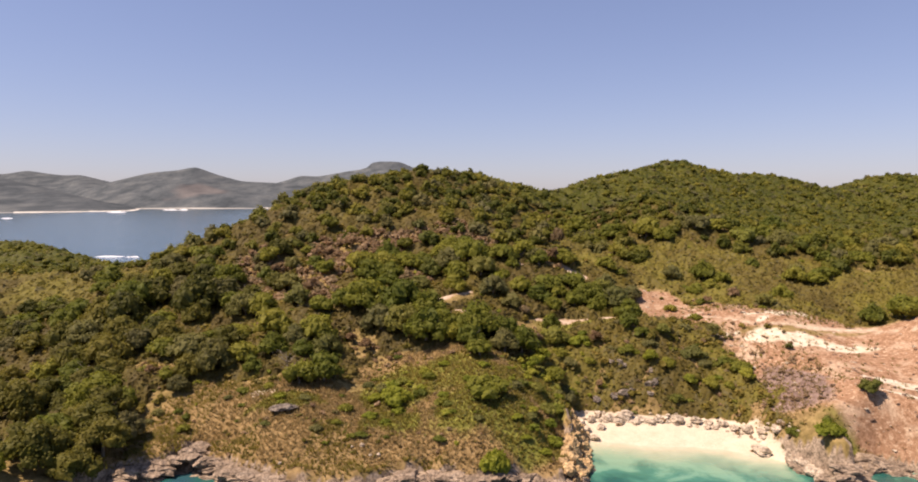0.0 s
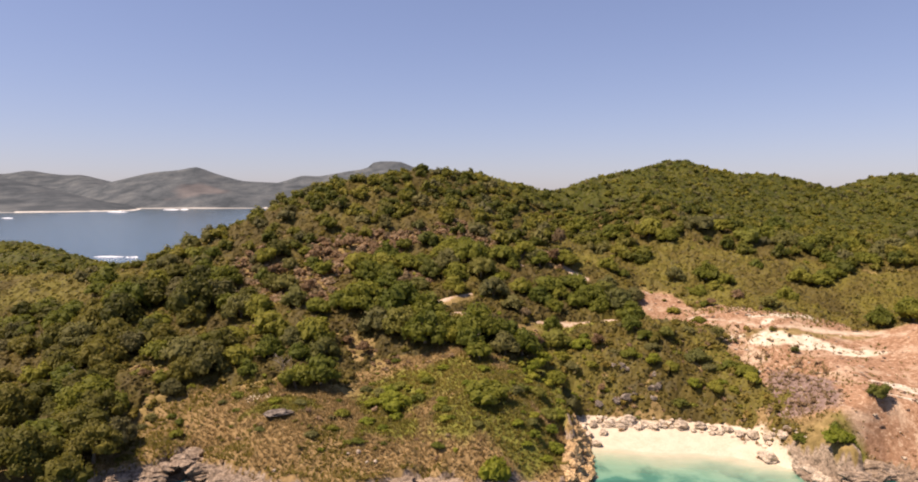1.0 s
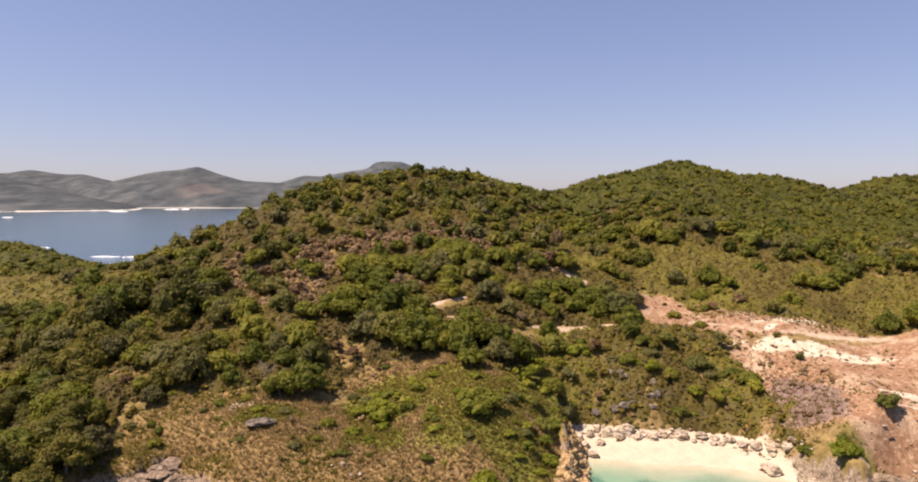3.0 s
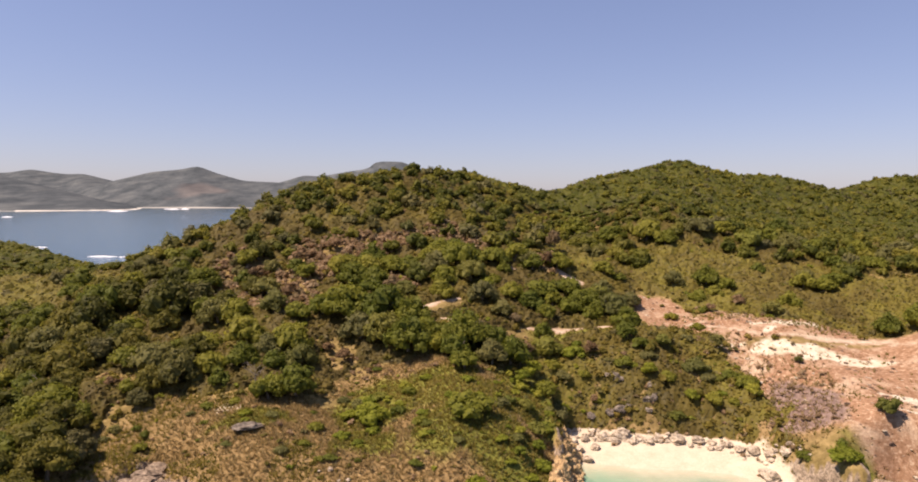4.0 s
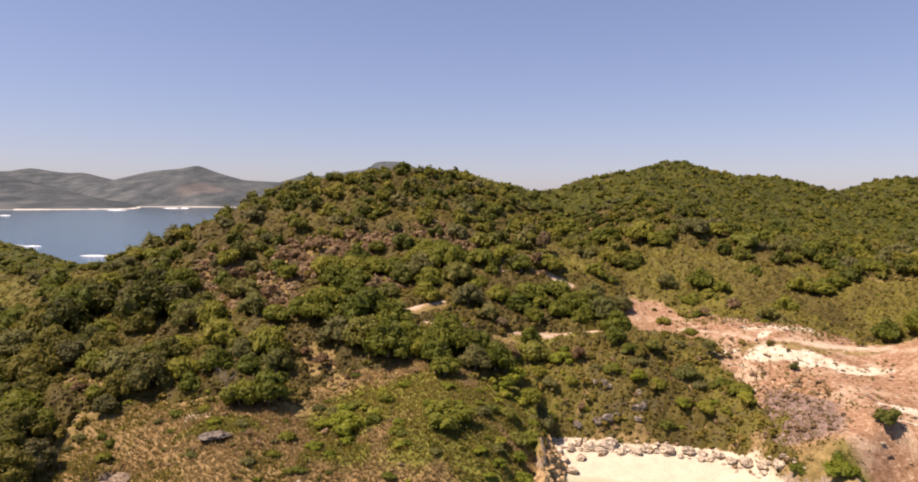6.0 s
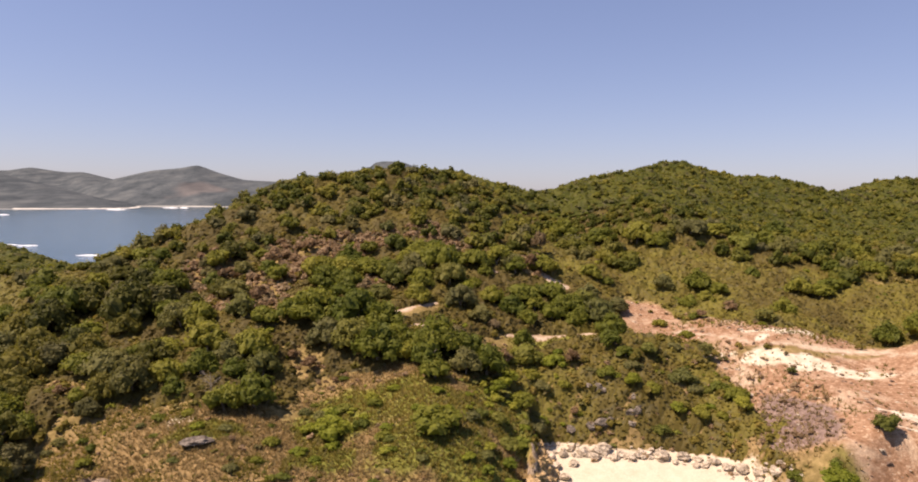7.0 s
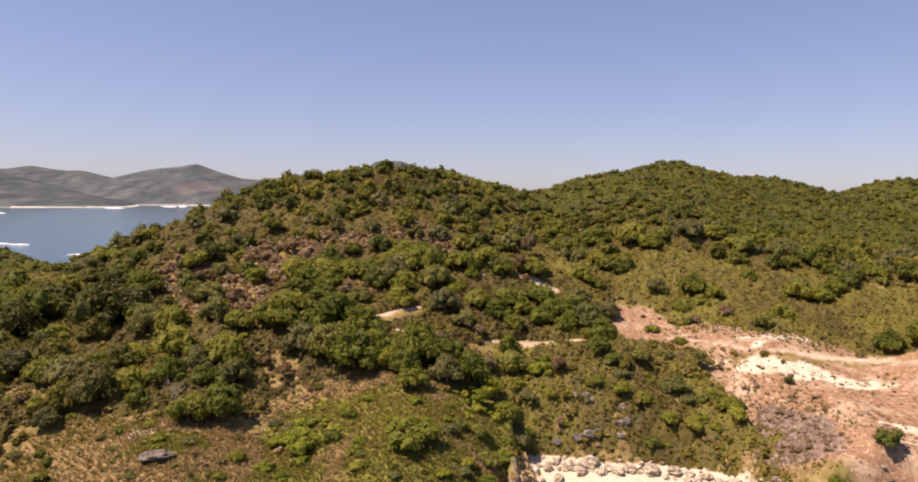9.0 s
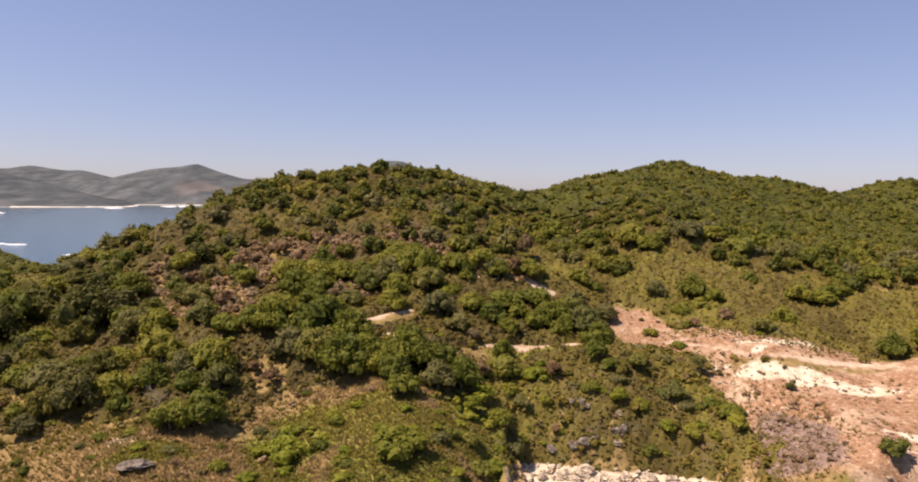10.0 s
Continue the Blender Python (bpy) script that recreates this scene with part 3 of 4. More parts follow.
BRIGHT = [crown_mesh(40 + s, n=16, tall=0.55, low=0.15, mat=leaf_fresh, core=2) for s in range(3)]
LEAFY = [crown_mesh(60 + s, n=15, tall=1.3, spread=0.75, low=0.2, mat=leaf_fresh) for s in range(2)]
SLENDER = [crown_mesh(50 + s, n=14, tall=1.5, spread=0.6, low=0.35) for s in range(2)]


def height_at(x, y):
    return float(ground(np.array([x]), np.array([y]))[0])


def tree(name, crown, x, y, size, label, category="tree", group="", tall=1.0, trunk=None):
    root = new(name)
    root.matrix_world = pose(x, y, height_at(x, y) - 0.05, 0, 0, rng.uniform(0, 360)) @ Matrix.Diagonal((size, size, size * tall, 1))
    if trunk is not None:
        part("trunk", trunk, root, "grey-brown bark")
    part("crown", crown, root)
    return tagged(root, label, category, group)


taken = []   # x, y, radius of plants placed one by one
# broad trees, zone by zone: x, y, radius of the crown
CENTRE = [(-16.4, 115.6, 4.4), (-10.0, 114.3, 4.0), (-5.1, 112.0, 3.3), (-20.6, 117.2, 2.8), (-13.2, 110.6, 3.0), (-5.2, 105.3, 3.7), (-9.4, 109.4, 3.5), (-2.5, 107.7, 2.5), (2.9, 106.3, 3.7), (6.9, 107.3, 3.1), (1.7, 101.9, 2.6), (7.2, 103.5, 2.4), (-0.5, 104.9, 1.8), (-30.8, 108.5, 3.3), (-29.4, 102.5, 2.5), (-23.7, 107.1, 3.5), (-21.2, 103.3, 2.5), (-26.5, 105.6, 2.4), (-24.8, 101.9, 2.0), (-35.1, 116.7, 2.9), (-39.1, 123.0, 2.4), (-23.2, 94.1, 2.2), (-20.0, 95.7, 2.8), (-29.6, 119.3, 2.3), (-17.3, 128.7, 3.3), (-38.8, 140.4, 3.0), (-25.3, 106.6, 1.9)]
WEST = [(-42.9, 103.6, 3.5), (-38.4, 100.9, 3.5), (-38.3, 107.3, 2.7), (-34.3, 102.5, 2.2), (-42.0, 100.3, 2.4), (-31.4, 98.4, 1.6), (-48.5, 106.0, 2.4), (-48.1, 120.6, 4.7), (-45.3, 124.0, 3.6), (-38.5, 117.1, 3.4), (-47.1, 116.6, 2.6), (-52.6, 112.1, 3.0), (-63.3, 126.1, 4.6), (-62.4, 120.8, 4.2), (-59.7, 127.6, 3.9), (-60.7, 133.9, 2.8), (-59.4, 135.8, 2.5), (-65.7, 119.5, 3.8), (-65.6, 114.7, 3.7), (-57.6, 111.0, 3.5), (-53.6, 109.1, 2.7), (-74.5, 122.8, 3.0), (-70.0, 115.4, 3.3), (-56.2, 104.3, 3.5), (-46.0, 130.5, 3.3), (-50.6, 129.9, 3.6), (-57.0, 135.7, 2.8), (-73.8, 135.5, 2.7), (-60.0, 106.0, 2.5), (-62.8, 104.9, 3.0)]
MIDDLE = [(4.4, 130.0, 3.0), (-0.6, 127.5, 2.6), (-2.4, 131.5, 3.1), (1.9, 134.1, 3.8), (6.4, 122.7, 2.7), (-5.5, 129.1, 2.4), (11.7, 125.8, 2.5), (15.1, 123.9, 2.5), (17.6, 122.0, 1.9), (8.9, 136.6, 3.2), (14.2, 140.3, 2.8), (10.9, 134.1, 1.6), (25.0, 125.1, 3.8), (29.9, 123.7, 3.4), (22.3, 124.0, 2.5), (26.0, 122.3, 2.4), (31.0, 119.5, 2.5), (29.5, 113.1, 1.9), (35.0, 131.8, 2.1), (29.7, 132.7, 2.5), (16.4, 116.0, 1.8), (31.3, 110.6, 1.5), (32.2, 143.0, 2.7), (46.3, 142.2, 2.5), (35.3, 141.5, 1.7), (-0.9, 122.5, 2.0)]
WOOD_EDGE = [(31.6, 175.4, 4.5), (39.3, 166.7, 4.0), (46.9, 163.7, 4.6), (50.5, 160.9, 3.1), (60.2, 166.3, 4.2), (76.4, 165.0, 3.7), (78.6, 160.8, 3.6), (75.2, 144.9, 2.2), (83.5, 148.9, 2.6), (78.4, 140.8, 2.2), (89.5, 147.6, 2.6), (90.7, 145.6, 2.3), (84.8, 176.8, 4.0), (66.8, 168.9, 3.4), (66.8, 149.1, 1.8), (91.4, 155.1, 3.0), (84.7, 159.6, 3.1), (100.1, 152.6, 3.4)]
CORNER = [(-49.3, 89.5, 3.4), (-48.8, 93.4, 1.9), (-49.5, 85.4, 2.6), (-44.5, 85.2, 2.6), (-45.0, 80.8, 3.3), (-55.3, 99.1, 1.8), (-53.1, 99.8, 1.3), (-45.1, 99.6, 1.5), (-57.1, 97.7, 2.0), (-47.5, 83.5, 3.6), (-50.3, 76.1, 3.9), (-56.5, 98.2, 2.1), (-61.3, 89.3, 4.0), (-45.6, 75.6, 2.8), (-66.2, 108.5, 2.6)]
FRESH_TREES = [(7.4, 128.6, 1.9), (69.8, 161.8, 3.9)]
# shrubs
RAVINE = [(13.3, 104.5, 1.9), (15.1, 102.7, 2.1), (11.2, 94.1, 1.8), (12.4, 91.0, 1.7), (12.4, 86.4, 1.3), (18.4, 107.8, 1.8), (16.7, 103.6, 1.4), (16.9, 109.4, 1.7), (11.8, 101.9, 1.6)]
COVE_SIDE = [(43.8, 106.5, 1.9), (45.4, 104.1, 2.5), (40.2, 102.6, 2.0), (45.3, 101.2, 1.7), (34.6, 101.8, 1.6), (34.0, 105.9, 2.1), (39.2, 107.8, 2.5), (31.4, 106.0, 1.7), (40.3, 106.3, 1.7), (28.4, 108.2, 1.9), (39.6, 114.0, 1.7), (34.9, 110.8, 1.7), (41.3, 127.0, 1.7), (45.5, 87.3, 1.3), (42.4, 101.6, 1.5), (37.0, 103.0, 1.5), (21.7, 107.9, 1.5), (23.4, 104.9, 1.1), (32.2, 109.1, 1.7)]
OPEN_SLOPE = [(3.9, 88.0, 3.2), (8.1, 91.5, 1.2), (-4.4, 96.0, 1.3), (-5.5, 91.5, 1.2), (-2.2, 87.8, 1.0), (56.6, 88.8, 1.9), (-47.9, 97.1, 1.1), (-43.4, 92.7, 0.9), (48.5, 129.5, 1.2), (43.3, 119.1, 1.3), (56.4, 133.4, 1.7), (54.1, 106.2, 0.9), (-49.3, 101.2, 1.4), (-15.4, 87.7, 1.1)]
BROWN_SHRUBS = [(23.0, 149.5, 2.3), (19.8, 138.3, 1.6), (-9.9, 125.5, 2.1), (-6.7, 130.8, 1.5), (12.9, 110.6, 1.9), (23.5, 110.7, 1.7), (-15.1, 106.1, 1.6), (-18.2, 108.2, 1.3), (54.9, 130.6, 1.7), (49.4, 128.9, 1.2), (12.1, 118.7, 1.4), (-29.5, 138.4, 2.4), (-23.4, 142.7, 2.4), (-28.2, 125.2, 2.0), (-16.7, 138.6, 2.1), (-37.0, 133.1, 2.1), (-67.5, 113.1, 1.8), (-48.2, 100.6, 1.2), (23.0, 105.0, 0.9)]
FRESH_SHRUBS = [(-9.1, 90.8, 2.8), (-12.0, 92.0, 1.4), (47.6, 82.5, 2.1), (20.8, 111.3, 2.3), (18.1, 104.4, 1.3), (4.4, 77.2, 2.0), (12.4, 84.1, 1.5), (14.2, 93.7, 1.5), (10.9, 80.8, 1.0)]
for k, (x, y, r) in enumerate(CENTRE + WEST + MIDDLE + WOOD_EDGE + CORNER):
    r *= 1.12 if x > 10 else 1.25
    crown = FINE[k % 2] if y < 92 else DUSKY[k % 3] if x < -36 and k % 3 else LARGE[k % 3] if r > 2.9 else CROWNS[k % 9]
    tree("tree", crown, x, y, r, "broad olive-green tree with a rounded crown on the dry hillside", group="hillside trees", tall=1.2 if y < 135 else 1.0, trunk=TRUNKS[k % 5])
    taken.append((x, y, r))
for k, (x, y, r) in enumerate(FRESH_TREES):
    tree("tree", BRIGHT[k], x, y, r, "tree with bright fresh green leaves", group="hillside trees", tall=1.15, trunk=TRUNKS[k])
    taken.append((x, y, r))
for k, (x, y, r) in enumerate(FRESH_SHRUBS):
    tree("shrub", BRIGHT[(2 - k) % 3], x, y, r, "bright green shrub above the sea cliff", "shrub", "hillside shrubs", 1.7 if y < 80 and x < 20 else 0.85)
    taken.append((x, y, r))
for k, (x, y, r) in enumerate(RAVINE + COVE_SIDE):
    tree("shrub", LEAFY[k % 2] if k % 4 == 0 else BUSHY[k % 3], x, y, r, "leafy green shrub on the steep side of the cove", "shrub", "hillside shrubs", 0.95)
    taken.append((x, y, r * 0.7))
for k, (x, y, r) in enumerate(OPEN_SLOPE):
    r *= 1.2 if x < 50 else 1.0
    tree("shrub", ROUND[k % 3] if x > 50 else BUSHY[k % 3], x, y, r, "low rounded olive shrub on open grassland", "shrub", "hillside shrubs", 1.0 if r < 3 else 0.75)
    taken.append((x, y, r))
for k, (x, y, r) in enumerate(BROWN_SHRUBS):
    tree("shrub", DRIED[k % 3], x, y, r * 1.15, "brown half-dead shrub with dry leaves on the hillside", "shrub", "withered shrubs", 1.7 if k < 2 else 1.0)
    taken.append((x, y, r))
tree("tree", SLENDER[0], 43.7, 111.4, 1.7, "dark slender tree standing alone by bare earth", "tree", "hillside trees", 0.9, TRUNKS[0])
taken.append((43.7, 111.4, 1.7))
taken += [(25, 136.0, 6.0), (20, 135, 3), (-1.0, 118.0, 4.0), (2.0, 113.5, 2.5)]   # clearings


def spread(x0, x1, y0, y1, gap, seed):
    """Jittered stations over a stretch of the plan."""
    g = np.random.RandomState(seed)
    X, Y = np.meshgrid(np.arange(x0, x1, gap), np.arange(y0, y1, gap))
    X = X + gap * 0.5 * (np.arange(len(Y)) % 2)[:, None]
    return (X + g.uniform(-0.65, 0.65, X.shape) * gap).ravel(), (Y + g.uniform(-0.65, 0.65, X.shape) * gap).ravel(), g


def free(x, y, r=0.8):
    ok = np.ones(len(x), bool)
    for a, b, s in taken:
        ok &= np.hypot(x - a, y - b) > s * r
    return ok


def lie(x, y):
    z = ground(x, y)
    return z, masks(x, y, z)


def inview(x, y, side=1.0):
    """The stretch of country that the walk looks over."""
    return (np.abs(x - 5) < 0.80 * y + 6)


def woodland(x, y, z, M, brush=False):
    """How thickly trees, or the brush under them, stand, 0 to 1."""
    open_ = np.maximum.reduce([M["slope"], M["cleared"] * 1.25, M["verge"], M["paths"] * 1.3, M["heath"] * 0.95, M["brush"] * 1.1, M["withered"] * 0.85, M["green"] * 0.8, ease(7, 3, inland(x, y))])
    open_ = np.where(y < 97, np.maximum(open_, 0.95 * (x > -46)), open_)
    if not brush:
        open_ = np.maximum(open_, 0.8 * ease(-36, -32, x) * (1 - ease(46, 50, x)) * (1 - ease(126, 138, y)))
        open_ = np.maximum(open_, 0.5 * (1 - ease(-38, -34, x)) * (1 - ease(118, 130, y)))
    return np.clip(1 - open_, 0, 1) * (z > 1.5)


def behind(x, y, z):
    """True where higher ground towards the sea hides a tree."""
    best = np.full(len(x), -9.0)
    far = np.hypot(x - 5, y - 9)
    for f in np.linspace(0.35, 0.96, 36):
        u, v = 5 + (x - 5) * f, 9 + (y - 9) * f
        best = np.maximum(best, (ground(u, v) + 1.0 - 35.6) / (far * f))
    return (z + 3.5 - 35.6) / far < best - 0.006


x, y, g = spread(-330, 330, 74, 345, 2.7, 21)
keep = inview(x, y) & (g.rand(len(x)) < np.where(y < 150, 0.53, 0.53 + 0.47 * ease(150, 190, y)))
x, y = x[keep], y[keep]
z, M = lie(x, y)
keep = (g.rand(len(x)) < woodland(x, y, z, M) * np.where(behind(x, y, z), 0.1, 1.0)) & free(x, y)
x, y, z = x[keep], y[keep], z[keep]
order = np.argsort(y)
x, y, z = x[order], y[order], z[order]
near = min(160, len(x))
for k in range(near):
    r = g.uniform(1.9, 3.7)
    ob = tree("tree", DUSKY[k % 3] if x[k] < -36 and k % 2 else CROWNS[k % 9] if k % 4 else ROUND[k % 3], x[k], y[k], r, "broad olive-green tree with a rounded crown on the dry hillside", group="hillside trees", tall=g.uniform(0.85, 1.1), trunk=TRUNKS[k % 5])


def strew(name, label, category, x, y, z, size, tall, protos, mat, g, dip=0.1):
    """Many plants joined into one mesh."""
    V, F, tone, n = [], [], [], 0
    for k in range(len(x)):
        v, t = protos[k % len(protos)]
        a = g.uniform(0, 6.28)
        c, s = math.cos(a), math.sin(a)
        w = np.stack([(v[:, 0] * c - v[:, 1] * s) * size[k] + x[k], (v[:, 0] * s + v[:, 1] * c) * size[k] + y[k], v[:, 2] * size[k] * tall[k] + z[k] - dip], 1)
        V.append(w), F.append(t + n), tone.append(np.full(len(v), g.rand()))
        n += len(v)
    me = sheet(name, np.concatenate(V), np.concatenate(F), mat, {"tone": np.concatenate(tone)}, smooth=False)
    return tagged(new(name, me), label, category, kind="stuff")


def protos(n, lumps, leaves, leaf, seed, **shape):
    out = []
    for s in range(n):
        g = np.random.RandomState(seed + s)
        out.append(foliage(g, crown_lumps(g, lumps, **shape), leaves, leaf))
    return out


far = slice(near, None)
fx, fy, fz = x[far], y[far], z[far]
n = len(fx)
mid = fy < 185
size = g.uniform(1.7, 3.4, n) * (1 - 0.36 * ease(145, 205, fy)) * np.where((fx < -36) & (fy > 135), 0.85, 1.0)
strew("woodland", "dense olive-green woodland covering the hill", "woodland", fx[mid], fy[mid], fz[mid] - 0.3, size[mid], g.uniform(0.95, 1.3, mid.sum()), protos(7, 8, 13, 0.118, 300, tall=0.7, low=0.22, small=1.1), leaf_wood, g)
strew("woodland", "olive-green woodland on the ridge beyond", "woodland", fx[~mid], fy[~mid], fz[~mid] - 0.3, size[~mid], g.uniform(0.95, 1.15, (~mid).sum()), protos(8, 5, 6, 0.19, 320, tall=0.6, low=0.35), leaf_wood, g)

# ---- scrub ----


def bushes(x, y, gap, seed):
    """The tops of a close cover of rounded bushes: height from 0 to 1 and the tone of each bush."""
    g = np.random.RandomState(seed)
    jx, jy, jr, jh, jt = (g.rand(128, 128) for k in range(5))
    i0, j0 = np.floor(x / gap).astype(int), np.floor(y / gap).astype(int)
    best, tone = np.zeros(x.shape), np.zeros(x.shape)
    for a in (-1, 0, 1):
        for b in (-1, 0, 1):
            i, j = (i0 + a), (j0 + b)
            p, q = i % 128, j % 128
            d = np.hypot(x - (i + jx[p, q]) * gap, y - (j + jy[p, q]) * gap) / (gap * (0.55 + 0.5 * jr[p, q]))
            h = np.sqrt(np.clip(1 - d * d, 0, 1)) * (0.45 + 0.55 * jh[p, q])
            tone = np.where(h > best, jt[p, q], tone)
            best = np.maximum(best, h)
    return best, tone


def undergrowth(x0, x1, y0, y1, step, gap, tall, seed, mat, sprays=1):
    """A close cover of low bushes draped over the ground where it is not bare."""
    gx, gy = np.arange(x0, x1, step), np.arange(y0, y1, step)
    g = np.random.RandomState(seed)
    X, Y = np.meshgrid(gx, gy)
    X, Y = X + g.uniform(-0.3, 0.3, X.shape) * step, Y + g.uniform(-0.3, 0.3, X.shape) * step
    Z = ground(X, Y)
    M = masks(X, Y, Z)
    w = np.maximum.reduce([1.1 * M["heath"], 0.85 * M["brush"], 1.0 * woodland(X, Y, Z, M, True), 0.3 * M["slope"]]) * (1 - 0.35 * M["withered"])
    w = w * (1 - 0.85 * M["verge"]) * (1 - 0.5 * M["green"] * (M["heath"] < 0.5)) * (1 - M["paths"]) * (1 - np.clip(1.3 * M["cleared"], 0, 1)) * ease(2.0, 4.0, inland(X, Y)) * (1 - M["sand"]) * ease(0.3, 1.5, Z)
    w = w * (0.55 + 0.9 * grain(X, Y, 4.0, seed)) * np.where(M["slope"] > 0.5, 0.3, np.where(M["brush"] > 0.5, 0.75, 1.0))
    top, tone = bushes(X, Y, gap, seed)
    tone = 0.5 * tone + 0.75 * np.clip(np.maximum(M["heath"], 0.8 * M["brush"]) * grain(X, Y, 9, 15) * 1.7, 0, 1)
    Z = Z - 0.45 + tall * np.clip(w, 0, 1.2) * (0.25 + top) + g.uniform(-0.17, 0.17, Z.shape)
    faces = lattice(len(gx), len(gy))
    keep = (w.ravel()[faces] > 0.12).any(axis=1)
    body = np.stack([X.ravel(), Y.ravel(), Z.ravel()], 1)
    spots = np.repeat(np.flatnonzero(w.ravel() > 0.15), sprays)
    p = body[spots] + g.uniform(-0.45, 0.45, (len(spots), 3)) * [step, step, 0.5] + [0, 0, 0.08]
    a = turn_at(g, len(spots)) * [1, 1, 0.3] * step * 0.45
    b = np.cross(a, 0.6 * turn_at(g, len(spots)) + [0, -0.3, 1.0])
    leaf = np.stack([p - a, p + b, p + a, p - b], 1).reshape(-1, 3)
    quads = len(body) + np.arange(len(leaf)).reshape(-1, 4)
    tone = np.concatenate([tone.ravel(), np.repeat(tone.ravel()[spots], 4)])
    me = sheet("undergrowth", np.concatenate([body, leaf]), np.concatenate([faces[keep], quads]), mat, {"tone": tone}, smooth=False)
    return tagged(new("undergrowth", me), "close cover of low olive-green bushes on the slopes", "undergrowth", kind="stuff")


undergrowth(-100, 105, 77, 132, 0.5, 1.35, 1.4, 3, leaf_under, 2)
undergrowth(-125, 150, 130, 186, 0.65, 1.35, 1.4, 3, leaf_under)
undergrowth(-170, 300, 186, 345, 1.25, 2.2, 2.4, 5, leaf_wood)
x, y, g = spread(-125, 150, 76, 190, 1.45, 31)
keep = inview(x, y)
x, y = x[keep], y[keep]
z, M = lie(x, y)
want = np.maximum.reduce([0.9 * M["heath"], 0.5 * M["brush"], 0.7 * M["slope"], 1.2 * M["green"], 0.35 * M["withered"], 0.8 * woodland(x, y, z, M, True) * (y < 150)]) * (1 - M["paths"]) * (1 - 0.85 * M["verge"]) * (1 - np.clip(M["cleared"] * 1.1, 0, 0.985)) * ease(2, 4, inland(x, y)) * (1 - M["sand"])
keep = (g.rand(len(x)) < want) & free(x, y, 0.6)
x, y, z = x[keep], y[keep], z[keep]
M = {k: v[keep] for k, v in M.items()}
lush = np.maximum.reduce([M["green"] * (1 - 0.6 * M["heath"]), 0.3 * M["slope"], 0 * x + 0.1]) * (0.4 + 1.2 * grain(x, y, 7, 61)) > g.rand(len(x))
size = g.uniform(0.75, 1.6, len(x)) * np.where(M["slope"] > 0.5, g.uniform(0.2, 0.5, len(x)), np.where(M["brush"] > 0.5, g.uniform(0.5, 1.35, len(x)), np.where(M["heath"] > 0.5, g.uniform(0.55, 0.95, len(x)), 1.0)))
shape = protos(8, 3, 10, 0.21, 400, tall=0.45, low=0.1)
strew("scrub", "low olive scrub on the slopes", "scrub", x[~lush], y[~lush], z[~lush], size[~lush], g.uniform(0.7, 1.2, (~lush).sum()), shape, leaf_scrub, g)
strew("scrub", "fresh green low scrub", "scrub", x[lush], y[lush], z[lush], size[lush], g.uniform(0.6, 1.0, lush.sum()), shape, leaf_green_scrub, g)
# bushes standing apart on the open slopes
x, y, g = spread(-46, 50, 78, 113, 2.6, 36)
z, M = lie(x, y)
want = np.maximum.reduce([0.4 * M["slope"], 0.85 * M["green"] * (M["heath"] < 0.5), 0.3 * M["brush"]]) * ease(2.5, 4.5, inland(x, y)) * (1 - M["sand"]) * (1 - M["paths"]) * (1 - np.clip(1.2 * M["cleared"], 0, 1))
keep = (g.rand(len(x)) < want) & free(x, y, 1.0)
for k, i in enumerate(np.flatnonzero(keep)):
    lushness = M["green"][i] + 0.3 * g.rand()
    tree("shrub", BRIGHT[k % 3] if lushness > 0.75 else BUSHY[k % 3], x[i], y[i], g.uniform(0.5, 1.25), "fresh green bush on the grassy slope" if lushness > 0.75 else "low olive bush on the dry grassy slope", "shrub", "hillside shrubs", g.uniform(0.6, 0.95))
# withered brush
x, y, g = spread(-60, 60, 80, 175, 1.15, 41)
z, M = lie(x, y)
want = np.maximum.reduce([2.2 * M["withered"], 0.5 * M["bank"], 0.25 * M["brush"], 0.04 * M["slope"] * (1 - M["green"]), 0.07 * M["heath"], 0.1 * woodland(x, y, z, M)]) * (1 - M["paths"])
keep = (g.rand(len(x)) < want) & free(x, y, 0.7)
x, y, z = x[keep], y[keep], z[keep]
strew("withered_scrub", "brown withered brush on the hillside", "scrub", x, y, z, np.where((y > 122) & (M["withered"][keep] > 0.4), g.uniform(0.9, 2.0, len(x)), g.uniform(0.4, 0.95, len(x))), g.uniform(0.6, 1.15, len(x)), shape, leaf_brown, g)


def tuft(seed, blades=6):
    g = np.random.RandomState(seed)
    a = g.uniform(0, 6.28, blades)
    r = g.uniform(0, 0.35, blades)
    base = np.stack([r * np.cos(a), r * np.sin(a), 0 * r], 1)
    b = a + g.uniform(-0.8, 0.8, blades)
    tip = base + np.stack([np.cos(b) * 0.5, np.sin(b) * 0.5, g.uniform(0.5, 1.0, blades)], 1)
    side = np.stack([-np.sin(b), np.cos(b), 0 * b], 1) * 0.16
    V = np.stack([base - side, base + side, tip], 1).reshape(-1, 3)
    return V, np.arange(3 * blades).reshape(-1, 3)


